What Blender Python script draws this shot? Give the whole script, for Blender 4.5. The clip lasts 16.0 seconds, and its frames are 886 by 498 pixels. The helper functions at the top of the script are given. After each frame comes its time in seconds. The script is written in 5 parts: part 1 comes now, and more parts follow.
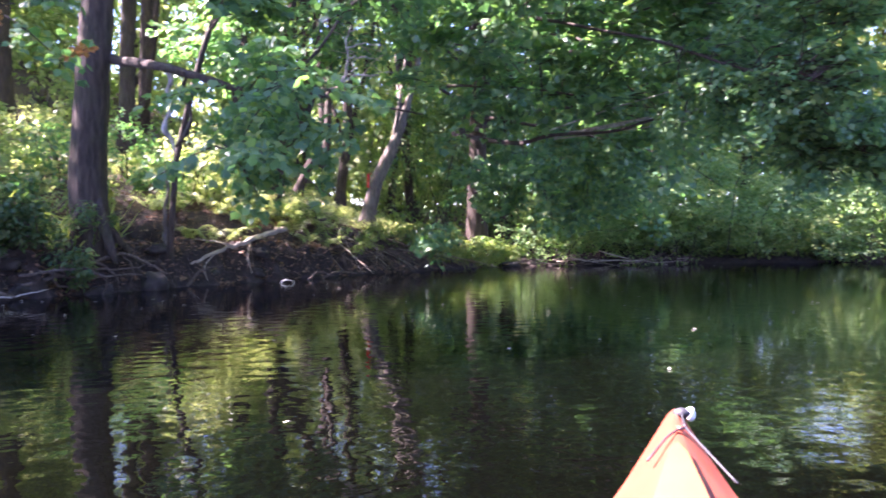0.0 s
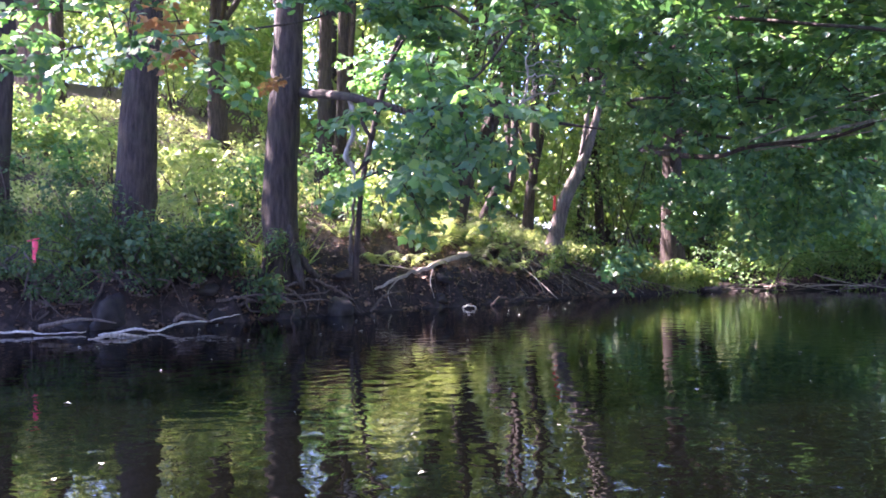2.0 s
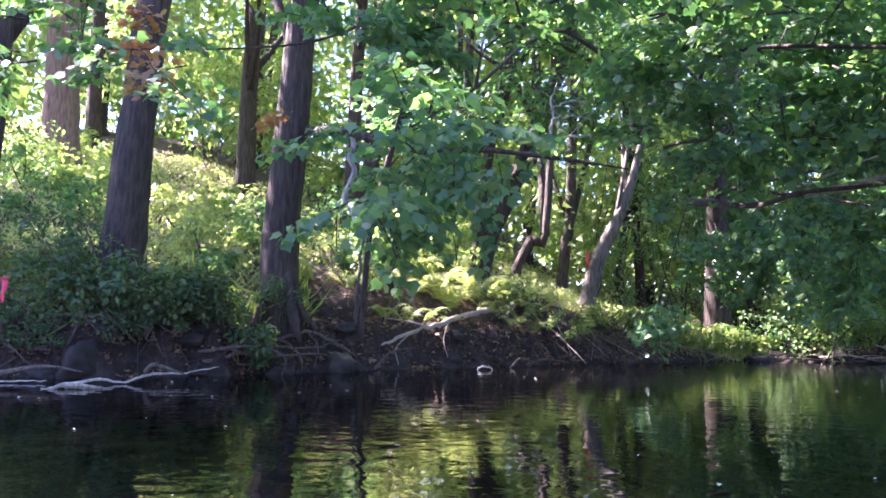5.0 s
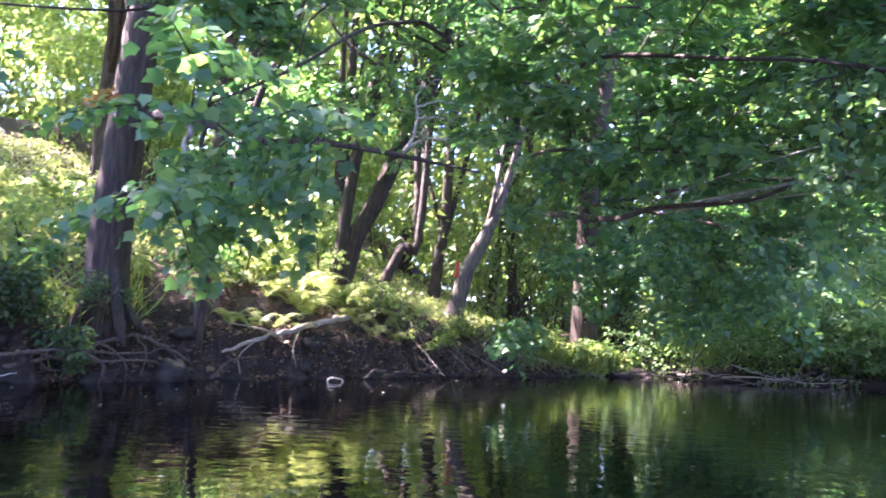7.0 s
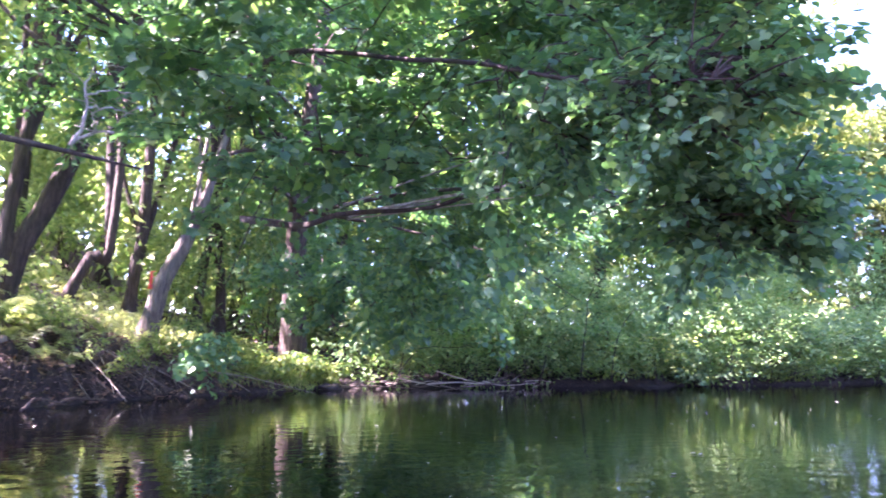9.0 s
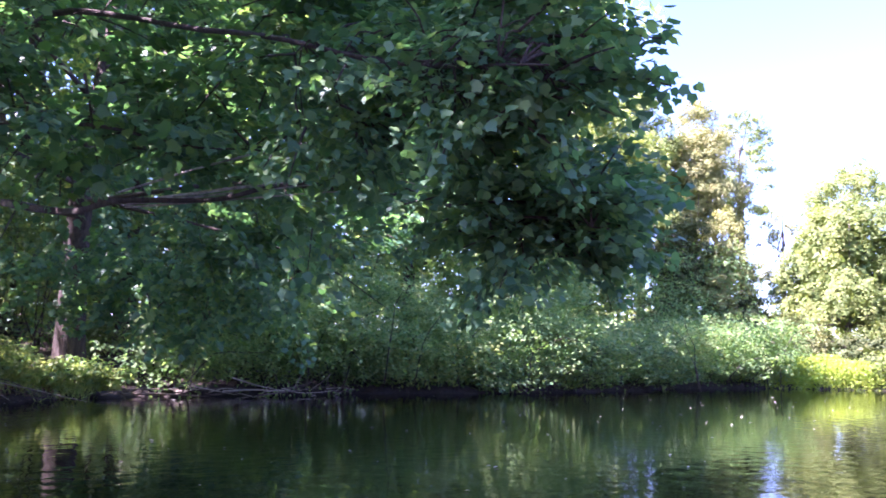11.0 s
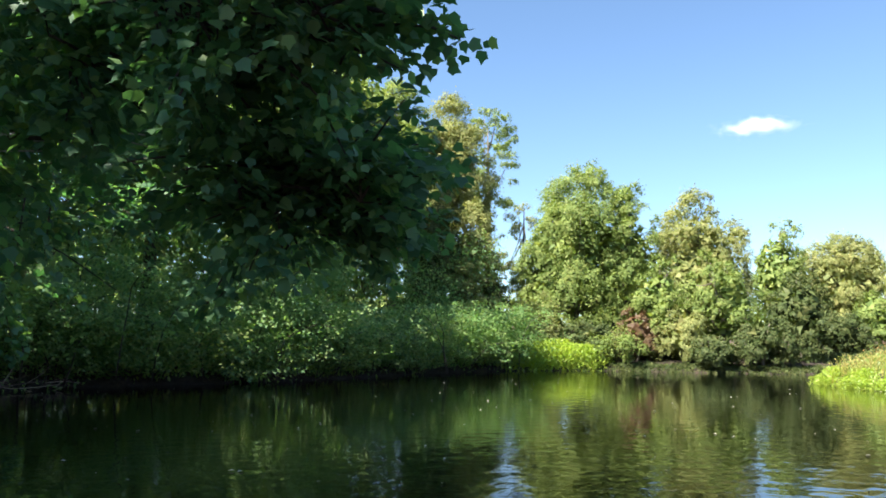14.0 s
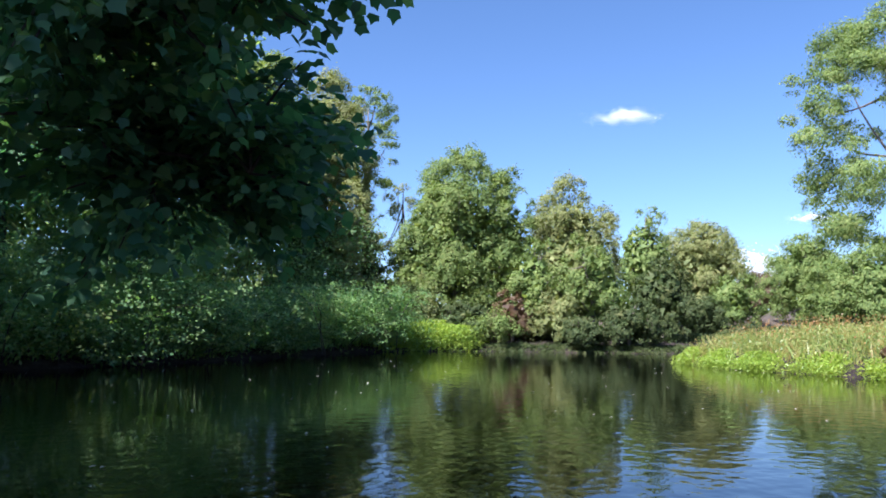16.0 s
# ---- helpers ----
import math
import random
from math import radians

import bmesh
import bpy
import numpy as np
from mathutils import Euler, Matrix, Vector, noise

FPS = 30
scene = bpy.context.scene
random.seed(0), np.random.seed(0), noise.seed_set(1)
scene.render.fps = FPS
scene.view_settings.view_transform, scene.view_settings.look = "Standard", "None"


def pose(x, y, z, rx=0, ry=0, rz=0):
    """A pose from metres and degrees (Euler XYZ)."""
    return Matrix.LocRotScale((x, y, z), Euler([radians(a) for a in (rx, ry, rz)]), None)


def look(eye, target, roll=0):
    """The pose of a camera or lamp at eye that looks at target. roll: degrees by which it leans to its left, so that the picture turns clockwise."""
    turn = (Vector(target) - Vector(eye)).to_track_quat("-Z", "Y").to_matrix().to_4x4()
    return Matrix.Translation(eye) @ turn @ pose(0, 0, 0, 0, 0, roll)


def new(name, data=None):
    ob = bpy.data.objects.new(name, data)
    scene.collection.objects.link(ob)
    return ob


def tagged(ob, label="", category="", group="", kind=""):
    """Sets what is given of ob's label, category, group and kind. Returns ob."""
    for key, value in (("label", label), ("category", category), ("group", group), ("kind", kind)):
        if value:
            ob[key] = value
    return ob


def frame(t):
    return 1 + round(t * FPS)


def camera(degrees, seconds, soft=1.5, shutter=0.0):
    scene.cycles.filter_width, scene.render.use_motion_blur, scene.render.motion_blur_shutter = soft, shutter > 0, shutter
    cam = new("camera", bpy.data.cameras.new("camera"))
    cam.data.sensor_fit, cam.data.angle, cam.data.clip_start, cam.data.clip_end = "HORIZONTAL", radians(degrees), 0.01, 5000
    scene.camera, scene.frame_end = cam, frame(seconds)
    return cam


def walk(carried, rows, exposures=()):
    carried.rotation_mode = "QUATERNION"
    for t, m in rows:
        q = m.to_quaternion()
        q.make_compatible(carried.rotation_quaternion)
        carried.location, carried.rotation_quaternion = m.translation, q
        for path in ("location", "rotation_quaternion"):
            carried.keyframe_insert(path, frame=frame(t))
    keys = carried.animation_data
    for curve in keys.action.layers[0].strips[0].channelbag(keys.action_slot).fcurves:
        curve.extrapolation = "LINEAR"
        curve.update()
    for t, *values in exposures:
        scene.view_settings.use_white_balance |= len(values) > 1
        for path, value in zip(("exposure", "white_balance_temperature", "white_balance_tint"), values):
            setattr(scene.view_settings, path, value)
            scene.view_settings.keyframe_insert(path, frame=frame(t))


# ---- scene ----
cam = camera(58.76, 16.0, soft=1.7, shutter=0.35)
walk(cam, [
    (0.0, pose(1.223, 1.705, 0.835, 88.67, 0.15, -12.77)),
    (0.5, pose(1.263, 1.819, 0.822, 88.74, -0.30, -6.81)),
    (1.0, pose(1.298, 1.902, 0.837, 88.79, -0.12, -3.64)),
    (1.5, pose(1.366, 1.999, 0.844, 89.39, 0.66, -1.45)),
    (2.0, pose(1.475, 2.145, 0.835, 90.53, 0.72, 1.40)),
    (2.5, pose(1.594, 2.298, 0.817, 91.35, 0.59, 3.57)),
    (3.0, pose(1.668, 2.454, 0.819, 91.97, 0.52, 4.53)),
    (3.2, pose(1.693, 2.513, 0.820, 92.26, 0.42, 4.84)),
    (5.3, pose(1.982, 3.308, 0.741, 95.02, -1.36, 4.44)),
    (5.5, pose(2.023, 3.379, 0.739, 94.82, -1.70, 3.96)),
    (6.0, pose(2.133, 3.539, 0.747, 94.49, -2.40, 2.43)),
    (6.5, pose(2.247, 3.682, 0.760, 94.74, -3.01, 0.18)),
    (7.0, pose(2.383, 3.825, 0.786, 95.75, -2.77, -3.29)),
    (7.5, pose(2.528, 3.940, 0.813, 96.67, -1.47, -6.87)),
    (8.0, pose(2.656, 4.054, 0.838, 96.56, -0.70, -11.50)),
    (8.5, pose(2.789, 4.164, 0.844, 96.60, -0.70, -17.11)),
    (9.0, pose(2.922, 4.275, 0.840, 97.07, -0.69, -22.64)),
    (9.2, pose(2.976, 4.319, 0.845, 97.11, -0.67, -24.55)),
    (11.3, pose(3.274, 4.652, 0.869, 97.75, -1.49, -38.40)),
    (11.5, pose(3.301, 4.680, 0.881, 97.77, -1.58, -39.99)),
    (12.0, pose(3.377, 4.751, 0.890, 98.04, -1.88, -44.73)),
    (12.5, pose(3.443, 4.819, 0.894, 97.96, -1.67, -48.47)),
    (13.0, pose(3.499, 4.882, 0.895, 97.36, -1.21, -50.97)),
    (13.5, pose(3.539, 4.943, 0.893, 96.96, -0.92, -52.72)),
    (14.0, pose(3.584, 5.007, 0.899, 96.98, -0.78, -54.17)),
    (14.5, pose(3.626, 5.063, 0.905, 96.70, 0.05, -56.11)),
    (15.0, pose(3.670, 5.115, 0.912, 95.48, 0.46, -58.43)),
    (15.5, pose(3.696, 5.166, 0.929, 94.79, -0.33, -61.05)),
    (16.0, pose(3.730, 5.214, 0.926, 95.67, -0.82, -63.21)),
], exposures=[(0.0, 3.95, 6000, 50), (5.5, 3.95, 5850, 46), (7.0, 4.2, 5950, 46), (8.0, 4.4, 6000, 54), (9.2, 4.65, 5800, 60), (11.3, 3.35, 5550, 58), (12.0, 3.0, 5550, 58), (12.5, 2.9, 5650, 56), (13.0, 2.65, 6100, 46), (13.5, 2.4, 6800, 20), (14.0, 2.1, 6500, 6), (14.5, 1.86, 6100, 7), (15.0, 1.68, 5600, 14), (16.0, 1.58, 5400, 16)])

# ---- light ----
SUN_AZ, SUN_EL = (-0.945, 0.327), radians(49)  # plan direction towards the sun, and its height
world = bpy.data.worlds.new("sky")
scene.world = world
world.use_nodes = True
wn = world.node_tree
sky = wn.nodes.new("ShaderNodeTexSky")
sky.sky_type, sky.sun_disc = "NISHITA", False
sky.sun_elevation, sky.sun_rotation = SUN_EL, math.atan2(SUN_AZ[0], SUN_AZ[1])
sky.air_density, sky.dust_density, sky.ozone_density = 1.0, 0.6, 4.0
sky.altitude = 700.0
wn.links.new(sky.outputs[0], wn.nodes["Background"].inputs[0])
wn.nodes["Background"].inputs[1].default_value = 0.062
sun = new("sun", bpy.data.lights.new("sun", "SUN"))
sun.data.energy, sun.data.angle, sun.data.color = 5.0, radians(0.6), (1.0, 0.93, 0.80)
sun.matrix_world = look((SUN_AZ[0] * math.cos(SUN_EL), SUN_AZ[1] * math.cos(SUN_EL), math.sin(SUN_EL)), (0, 0, 0))

# ---- materials ----
def node(nt, kind, **inputs):
    n = nt.nodes.new(kind)
    for key, v in inputs.items():
        n.inputs[key.replace("_", " ")].default_value = v
    return n


def ramp(nt, fac, *stops):
    r = nt.nodes.new("ShaderNodeValToRGB")
    while len(r.color_ramp.elements) < len(stops):
        r.color_ramp.elements.new(0.5)
    for e, (at, col) in zip(r.color_ramp.elements, stops):
        e.position, e.color = at, (*col, 1)
    nt.links.new(fac, r.inputs[0])
    return r


def blank(name):
    m = bpy.data.materials.new(name)
    m.use_nodes = True
    return m, m.node_tree, m.node_tree.nodes["Principled BSDF"]


def coords(nt, scale=(1, 1, 1)):
    tc, mp = nt.nodes.new("ShaderNodeTexCoord"), nt.nodes.new("ShaderNodeMapping")
    mp.inputs["Scale"].default_value = scale
    nt.links.new(tc.outputs["Object"], mp.inputs[0])
    return mp.outputs[0]


def noise_tex(nt, vec, scale, detail=4.0, rough=0.55):
    n = node(nt, "ShaderNodeTexNoise", Scale=scale, Detail=detail, Roughness=rough)
    nt.links.new(vec, n.inputs["Vector"])
    return n.outputs[0]


def bump(nt, p, height, strength, distance=0.02):
    b = node(nt, "ShaderNodeBump", Strength=strength, Distance=distance)
    nt.links.new(height, b.inputs["Height"])
    nt.links.new(b.outputs[0], p.inputs["Normal"])


def leaf_material(name, cols, glow, through_share=0.42, rough=0.42, gloss=0.5):
    """Leaf: coloured per leaf, glossy above, letting light through."""
    m, nt, p = blank(name)
    g = nt.nodes.new("ShaderNodeNewGeometry")
    big = noise_tex(nt, coords(nt), 0.7, 2.0)
    mix = node(nt, "ShaderNodeMath")
    mix.operation = "MULTIPLY_ADD"
    nt.links.new(big, mix.inputs[0])
    mix.inputs[1].default_value = 0.6
    sub = node(nt, "ShaderNodeMath")
    sub.operation = "MULTIPLY_ADD"
    nt.links.new(g.outputs["Random Per Island"], sub.inputs[0])
    sub.inputs[1].default_value, sub.inputs[2].default_value = 0.75, -0.18
    nt.links.new(sub.outputs[0], mix.inputs[2])
    step = 1.0 / (len(cols) - 1)
    r = ramp(nt, mix.outputs[0], *[(i * step, c) for i, c in enumerate(cols)])
    nt.links.new(r.outputs[0], p.inputs["Base Color"])
    p.inputs["Roughness"].default_value = rough
    p.inputs["Specular IOR Level"].default_value = gloss
    tr = nt.nodes.new("ShaderNodeBsdfTranslucent")
    tint = nt.nodes.new("ShaderNodeMix")
    tint.data_type, tint.blend_type = "RGBA", "MULTIPLY"
    tint.inputs[0].default_value = 1.0
    nt.links.new(r.outputs[0], tint.inputs[6])
    tint.inputs[7].default_value = (*glow, 1)
    nt.links.new(tint.outputs[2], tr.inputs[0])
    ms = nt.nodes.new("ShaderNodeMixShader")
    ms.inputs[0].default_value = through_share
    nt.links.new(p.outputs[0], ms.inputs[1])
    nt.links.new(tr.outputs[0], ms.inputs[2])
    nt.links.new(ms.outputs[0], nt.nodes["Material Output"].inputs[0])
    return m


MAPLE = leaf_material("maple_leaf", [(0.040, 0.104, 0.058), (0.071, 0.158, 0.085), (0.114, 0.212, 0.096), (0.19, 0.262, 0.087)], (1.75, 2.05, 0.9), 0.42, 0.48, 0.45)
AUTUMN = leaf_material("autumn_leaf", [(0.30, 0.13, 0.07), (0.36, 0.19, 0.10), (0.25, 0.22, 0.08)], (1.6, 1.5, 1.0))
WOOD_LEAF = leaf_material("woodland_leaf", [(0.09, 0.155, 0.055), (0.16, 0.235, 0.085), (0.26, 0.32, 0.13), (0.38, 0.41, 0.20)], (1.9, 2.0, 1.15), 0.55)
SHRUB = leaf_material("shrub_leaf", [(0.052, 0.112, 0.050), (0.094, 0.175, 0.074), (0.155, 0.235, 0.088), (0.22, 0.245, 0.10)], (2.0, 2.1, 0.8), 0.36, 0.6, 0.35)
# darker copy of the shrub leaf: the bank's shade put into the green
SHADED_HERB = leaf_material("shaded_herb_leaf", [(0.028, 0.066, 0.034), (0.050, 0.104, 0.050), (0.085, 0.142, 0.058), (0.15, 0.165, 0.07)], (1.8, 2.0, 0.8), 0.34, 0.6, 0.3)
THICKET = leaf_material("thicket_leaf", [(0.070, 0.145, 0.058), (0.130, 0.225, 0.088), (0.20, 0.29, 0.108), (0.27, 0.31, 0.12)], (1.65, 1.9, 0.9), 0.42, 0.6, 0.25)
FAR_GREEN = leaf_material("far_leaf", [(0.080, 0.125, 0.038), (0.130, 0.185, 0.054), (0.195, 0.245, 0.074), (0.275, 0.29, 0.10)], (1.7, 1.75, 0.8), 0.30, 0.6, 0.2)
# shadow at the feet of the far trees put into a darker leaf colour
FAR_SHADED = leaf_material("shaded_far_leaf", [(0.032, 0.052, 0.020), (0.056, 0.080, 0.027), (0.09, 0.112, 0.04), (0.15, 0.145, 0.06)], (1.6, 1.7, 0.8), 0.26, 0.6, 0.2)
RUST = leaf_material("rust_blade", [(0.30, 0.19, 0.06), (0.40, 0.20, 0.08), (0.45, 0.26, 0.10)], (1.6, 1.4, 0.8), 0.35)
FAR_OLIVE = leaf_material("olive_leaf", [(0.12, 0.15, 0.052), (0.185, 0.21, 0.078), (0.25, 0.26, 0.10), (0.31, 0.275, 0.125)], (1.7, 1.68, 0.85), 0.30, 0.6, 0.2)
GRASS = leaf_material("grass_blade", [(0.09, 0.155, 0.05), (0.145, 0.22, 0.065), (0.23, 0.285, 0.085), (0.31, 0.32, 0.12)], (1.8, 1.9, 0.8), 0.4)
MEADOW = leaf_material("meadow_blade", [(0.14, 0.215, 0.055), (0.21, 0.27, 0.07), (0.31, 0.30, 0.095), (0.42, 0.24, 0.12)], (1.7, 1.7, 0.8), 0.35)
POND = leaf_material("marsh_leaf", [(0.17, 0.265, 0.045), (0.26, 0.345, 0.052), (0.37, 0.41, 0.062)], (1.75, 1.8, 0.6), 0.4)
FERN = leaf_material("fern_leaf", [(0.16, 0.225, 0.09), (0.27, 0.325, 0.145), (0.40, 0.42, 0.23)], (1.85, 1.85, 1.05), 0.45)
RED_VINE = leaf_material("red_vine_leaf", [(0.10, 0.065, 0.038), (0.15, 0.085, 0.05), (0.12, 0.12, 0.045)], (1.6, 1.2, 0.9), 0.3)


def bark_material(name, dark, light, moss, grain=1.0):
    m, nt, p = blank(name)
    v = coords(nt, (14 * grain, 14 * grain, 2.2 * grain))
    a = noise_tex(nt, v, 1.6, 7.0, 0.65)
    r = ramp(nt, a, (0.32, dark), (0.62, light))
    b = noise_tex(nt, coords(nt), 1.7, 3.0)
    mixn = nt.nodes.new("ShaderNodeMix")
    mixn.data_type = "RGBA"
    f = ramp(nt, b, (0.52, (0, 0, 0)), (0.72, (0.7, 0.7, 0.7)))
    nt.links.new(f.outputs[0], mixn.inputs[0])
    nt.links.new(r.outputs[0], mixn.inputs[6])
    mixn.inputs[7].default_value = (*moss, 1)
    nt.links.new(mixn.outputs[2], p.inputs["Base Color"])
    p.inputs["Roughness"].default_value = 0.9
    bump(nt, p, a, 0.9, 0.05)
    return m


BARK = bark_material("bark", (0.012, 0.008, 0.006), (0.080, 0.056, 0.042), (0.042, 0.044, 0.024))
BARK_RED = bark_material("reddish_bark", (0.10, 0.06, 0.05), (0.26, 0.17, 0.14), (0.17, 0.14, 0.10))
BARK_GREY = bark_material("grey_bark", (0.05, 0.04, 0.034), (0.21, 0.175, 0.145), (0.12, 0.115, 0.075))
DEAD = bark_material("dead_wood", (0.20, 0.16, 0.12), (0.48, 0.41, 0.33), (0.30, 0.26, 0.19), 1.8)
# lighter copy of dead wood: light on the driftwood put into its colour
LIT_WOOD = bark_material("lit_wood", (0.30, 0.25, 0.20), (0.72, 0.66, 0.58), (0.48, 0.42, 0.34), 1.8)
WET_WOOD = bark_material("wet_wood", (0.05, 0.034, 0.027), (0.20, 0.15, 0.12), (0.10, 0.07, 0.055), 1.6)
ROOT_BARK = bark_material("root_bark", (0.03, 0.02, 0.016), (0.13, 0.095, 0.075), (0.06, 0.042, 0.032), 1.6)
PEELED = bark_material("peeled_wood", (0.10, 0.085, 0.07), (0.58, 0.54, 0.48), (0.14, 0.12, 0.10), 0.7)


def ground_material():
    m, nt, p = blank("soil_and_litter")
    v = coords(nt)
    a, b, c = noise_tex(nt, v, 0.5, 5.0), noise_tex(nt, v, 9.0, 6.0, 0.7), noise_tex(nt, v, 45.0, 3.0)
    soil = ramp(nt, b, (0.3, (0.008, 0.005, 0.0045)), (0.52, (0.026, 0.016, 0.012)), (0.74, (0.095, 0.06, 0.044)))
    moss = ramp(nt, c, (0.3, (0.035, 0.025, 0.016)), (0.5, (0.085, 0.058, 0.038)), (0.7, (0.22, 0.16, 0.11)))
    # soil low on the bank, moss and litter above it
    sep = nt.nodes.new("ShaderNodeSeparateXYZ")
    nt.links.new(v, sep.inputs[0])
    add = node(nt, "ShaderNodeMath")
    add.operation = "MULTIPLY_ADD"
    nt.links.new(a, add.inputs[0])
    add.inputs[1].default_value = 1.2
    nt.links.new(sep.outputs[2], add.inputs[2])
    f = ramp(nt, add.outputs[0], (0.80, (0, 0, 0)), (1.0, (0.8, 0.8, 0.8)))
    f.color_ramp.elements[0].position = 0.75
    mixn = nt.nodes.new("ShaderNodeMix")
    mixn.data_type = "RGBA"
    half = node(nt, "ShaderNodeMath")
    half.operation = "MULTIPLY"
    half.inputs[1].default_value = 0.6
    nt.links.new(add.outputs[0], half.inputs[0])
    nt.links.new(half.outputs[0], f.inputs[0])
    nt.links.new(f.outputs[0], mixn.inputs[0])
    nt.links.new(soil.outputs[0], mixn.inputs[6])
    nt.links.new(moss.outputs[0], mixn.inputs[7])
    nt.links.new(mixn.outputs[2], p.inputs["Base Color"])
    p.inputs["Roughness"].default_value = 0.95
    bump(nt, p, b, 0.8, 0.06)
    return m


def water_material():
    m, nt, p = blank("river_water")
    p.inputs["Base Color"].default_value = (0.0008, 0.0009, 0.0006, 1)
    p.inputs["Roughness"].default_value = 0.01
    p.inputs["IOR"].default_value = 1.333
    a = noise_tex(nt, coords(nt, (1.0, 1.2, 1)), 4.6, 1.0, 0.4)
    b = noise_tex(nt, coords(nt, (1.0, 1.3, 1)), 13.0, 1.5, 0.45)
    # calm and ruffled stretches
    c = noise_tex(nt, coords(nt, (1, 1, 1)), 0.22, 2.0)
    calm = ramp(nt, c, (0.35, (0.45, 0.45, 0.45)), (0.7, (1, 1, 1)))
    mixh = node(nt, "ShaderNodeMath")
    mixh.operation = "MULTIPLY_ADD"
    nt.links.new(b, mixh.inputs[0])
    mixh.inputs[1].default_value = 0.20
    nt.links.new(a, mixh.inputs[2])
    mul = node(nt, "ShaderNodeMath")
    mul.operation = "MULTIPLY"
    nt.links.new(mixh.outputs[0], mul.inputs[0])
    nt.links.new(calm.outputs[0], mul.inputs[1])
    bump(nt, p, mul.outputs[0], 0.5, 0.0125)
    return m


def plain(name, col, rough=0.5, spread=0.12, scale=20.0, metal=0.0):
    m, nt, p = blank(name)
    n = noise_tex(nt, coords(nt), scale, 5.0)
    lo, hi = tuple(c * (1 - spread) for c in col), tuple(min(1, c * (1 + spread)) for c in col)
    nt.links.new(ramp(nt, n, (0.3, lo), (0.7, hi)).outputs[0], p.inputs["Base Color"])
    p.inputs["Roughness"].default_value, p.inputs["Metallic"].default_value = rough, metal
    bump(nt, p, n, 0.15, 0.004)
    return m


GROUND, WATER = ground_material(), water_material()
ROCK = plain("wet_rock", (0.026, 0.020, 0.017), 0.9, 0.6, 7.0)
ORANGE = plain("orange_hull", (0.25, 0.052, 0.026), 0.36, 0.08, 9.0)
YELLOW = plain("amber_deck", (0.28, 0.095, 0.036), 0.40, 0.06, 9.0)
BLACK = plain("black_cord", (0.02, 0.02, 0.022), 0.6, 0.3, 60.0)
WHITE = plain("white_plastic", (0.8, 0.82, 0.82), 0.3, 0.05, 20.0)
PINK = plain("pink_tape", (0.95, 0.07, 0.13), 0.5, 0.1, 30.0)
RED = plain("red_tape", (0.80, 0.06, 0.04), 0.5, 0.1, 30.0)
FLOATER = plain("floating_leaf", (0.62, 0.58, 0.48), 0.6, 0.4, 3.0)
LITTER = leaf_material("dry_leaf", [(0.07, 0.035, 0.02), (0.15, 0.08, 0.045), (0.21, 0.125, 0.07), (0.27, 0.18, 0.11)], (1.2, 1.0, 0.8), 0.15, 0.7)
CLOUD = bpy.data.materials.new("cloud")
CLOUD.use_nodes = True
cn = CLOUD.node_tree
wisp, white, both = cn.nodes.new("ShaderNodeBsdfTranslucent"), cn.nodes.new("ShaderNodeBsdfDiffuse"), cn.nodes.new("ShaderNodeMixShader")
wisp.inputs[0].default_value = white.inputs[0].default_value = (0.95, 0.95, 0.95, 1)
cn.links.new(wisp.outputs[0], both.inputs[1])
cn.links.new(white.outputs[0], both.inputs[2])
cn.links.new(both.outputs[0], cn.nodes["Material Output"].inputs[0])

# ---- mesh helpers ----
rng = np.random.default_rng(11)


def mesh_data(name, verts, loops, sizes, material, smooth=False):
    """A mesh from arrays: corner places, corner numbers face after face, corners per face."""
    me = bpy.data.meshes.new(name)
    verts, loops, sizes = np.asarray(verts, np.float32), np.asarray(loops, np.int32), np.asarray(sizes, np.int32)
    me.vertices.add(len(verts))
    me.vertices.foreach_set("co", verts.ravel())
    me.loops.add(len(loops))
    me.loops.foreach_set("vertex_index", loops)
    me.polygons.add(len(sizes))
    me.polygons.foreach_set("loop_start", np.r_[0, np.cumsum(sizes)[:-1]].astype(np.int32))
    if smooth:
        me.polygons.foreach_set("use_smooth", np.ones(len(sizes), bool))
    me.materials.append(material)
    me.update(calc_edges=True)
    return me


def part(name, me, parent, label=""):
    ob = new(name, me)
    ob.parent = parent
    return tagged(ob, label)


def root(name, place, label, category, group="", kind=""):
    ob = new(name)
    ob.empty_display_size = 0.1
    ob.location = place
    return tagged(ob, label, category, group, kind)


class Geo:
    """Faces gathered for one mesh."""

    def __init__(self):
        self.v, self.f, self.n = [], [], 0

    def add(self, verts, faces):
        self.v.append(np.asarray(verts, float))
        self.f += [[i + self.n for i in face] for face in faces]
        self.n += len(verts)

    def mesh(self, name, material, smooth=True, origin=(0, 0, 0)):
        return mesh_data(name, np.concatenate(self.v) - origin, [i for f in self.f for i in f], [len(f) for f in self.f], material, smooth)


def glide(points, n):
    """A smooth line of n places through the points."""
    p = np.asarray(points, float)
    if len(p) == 2:
        return p[0] + np.linspace(0, 1, n)[:, None] * (p[1] - p[0])
    q = np.vstack([2 * p[0] - p[1], p, 2 * p[-1] - p[-2]])
    s = np.linspace(0, len(p) - 1 - 1e-9, n)
    k, t = s.astype(int), (s - s.astype(int))[:, None]
    a, b, c, d = q[k], q[k + 1], q[k + 2], q[k + 3]
    return 0.5 * (2 * b + (c - a) * t + (2 * a - 5 * b + 4 * c - d) * t**2 + (3 * b - a - 3 * c + d) * t**3)


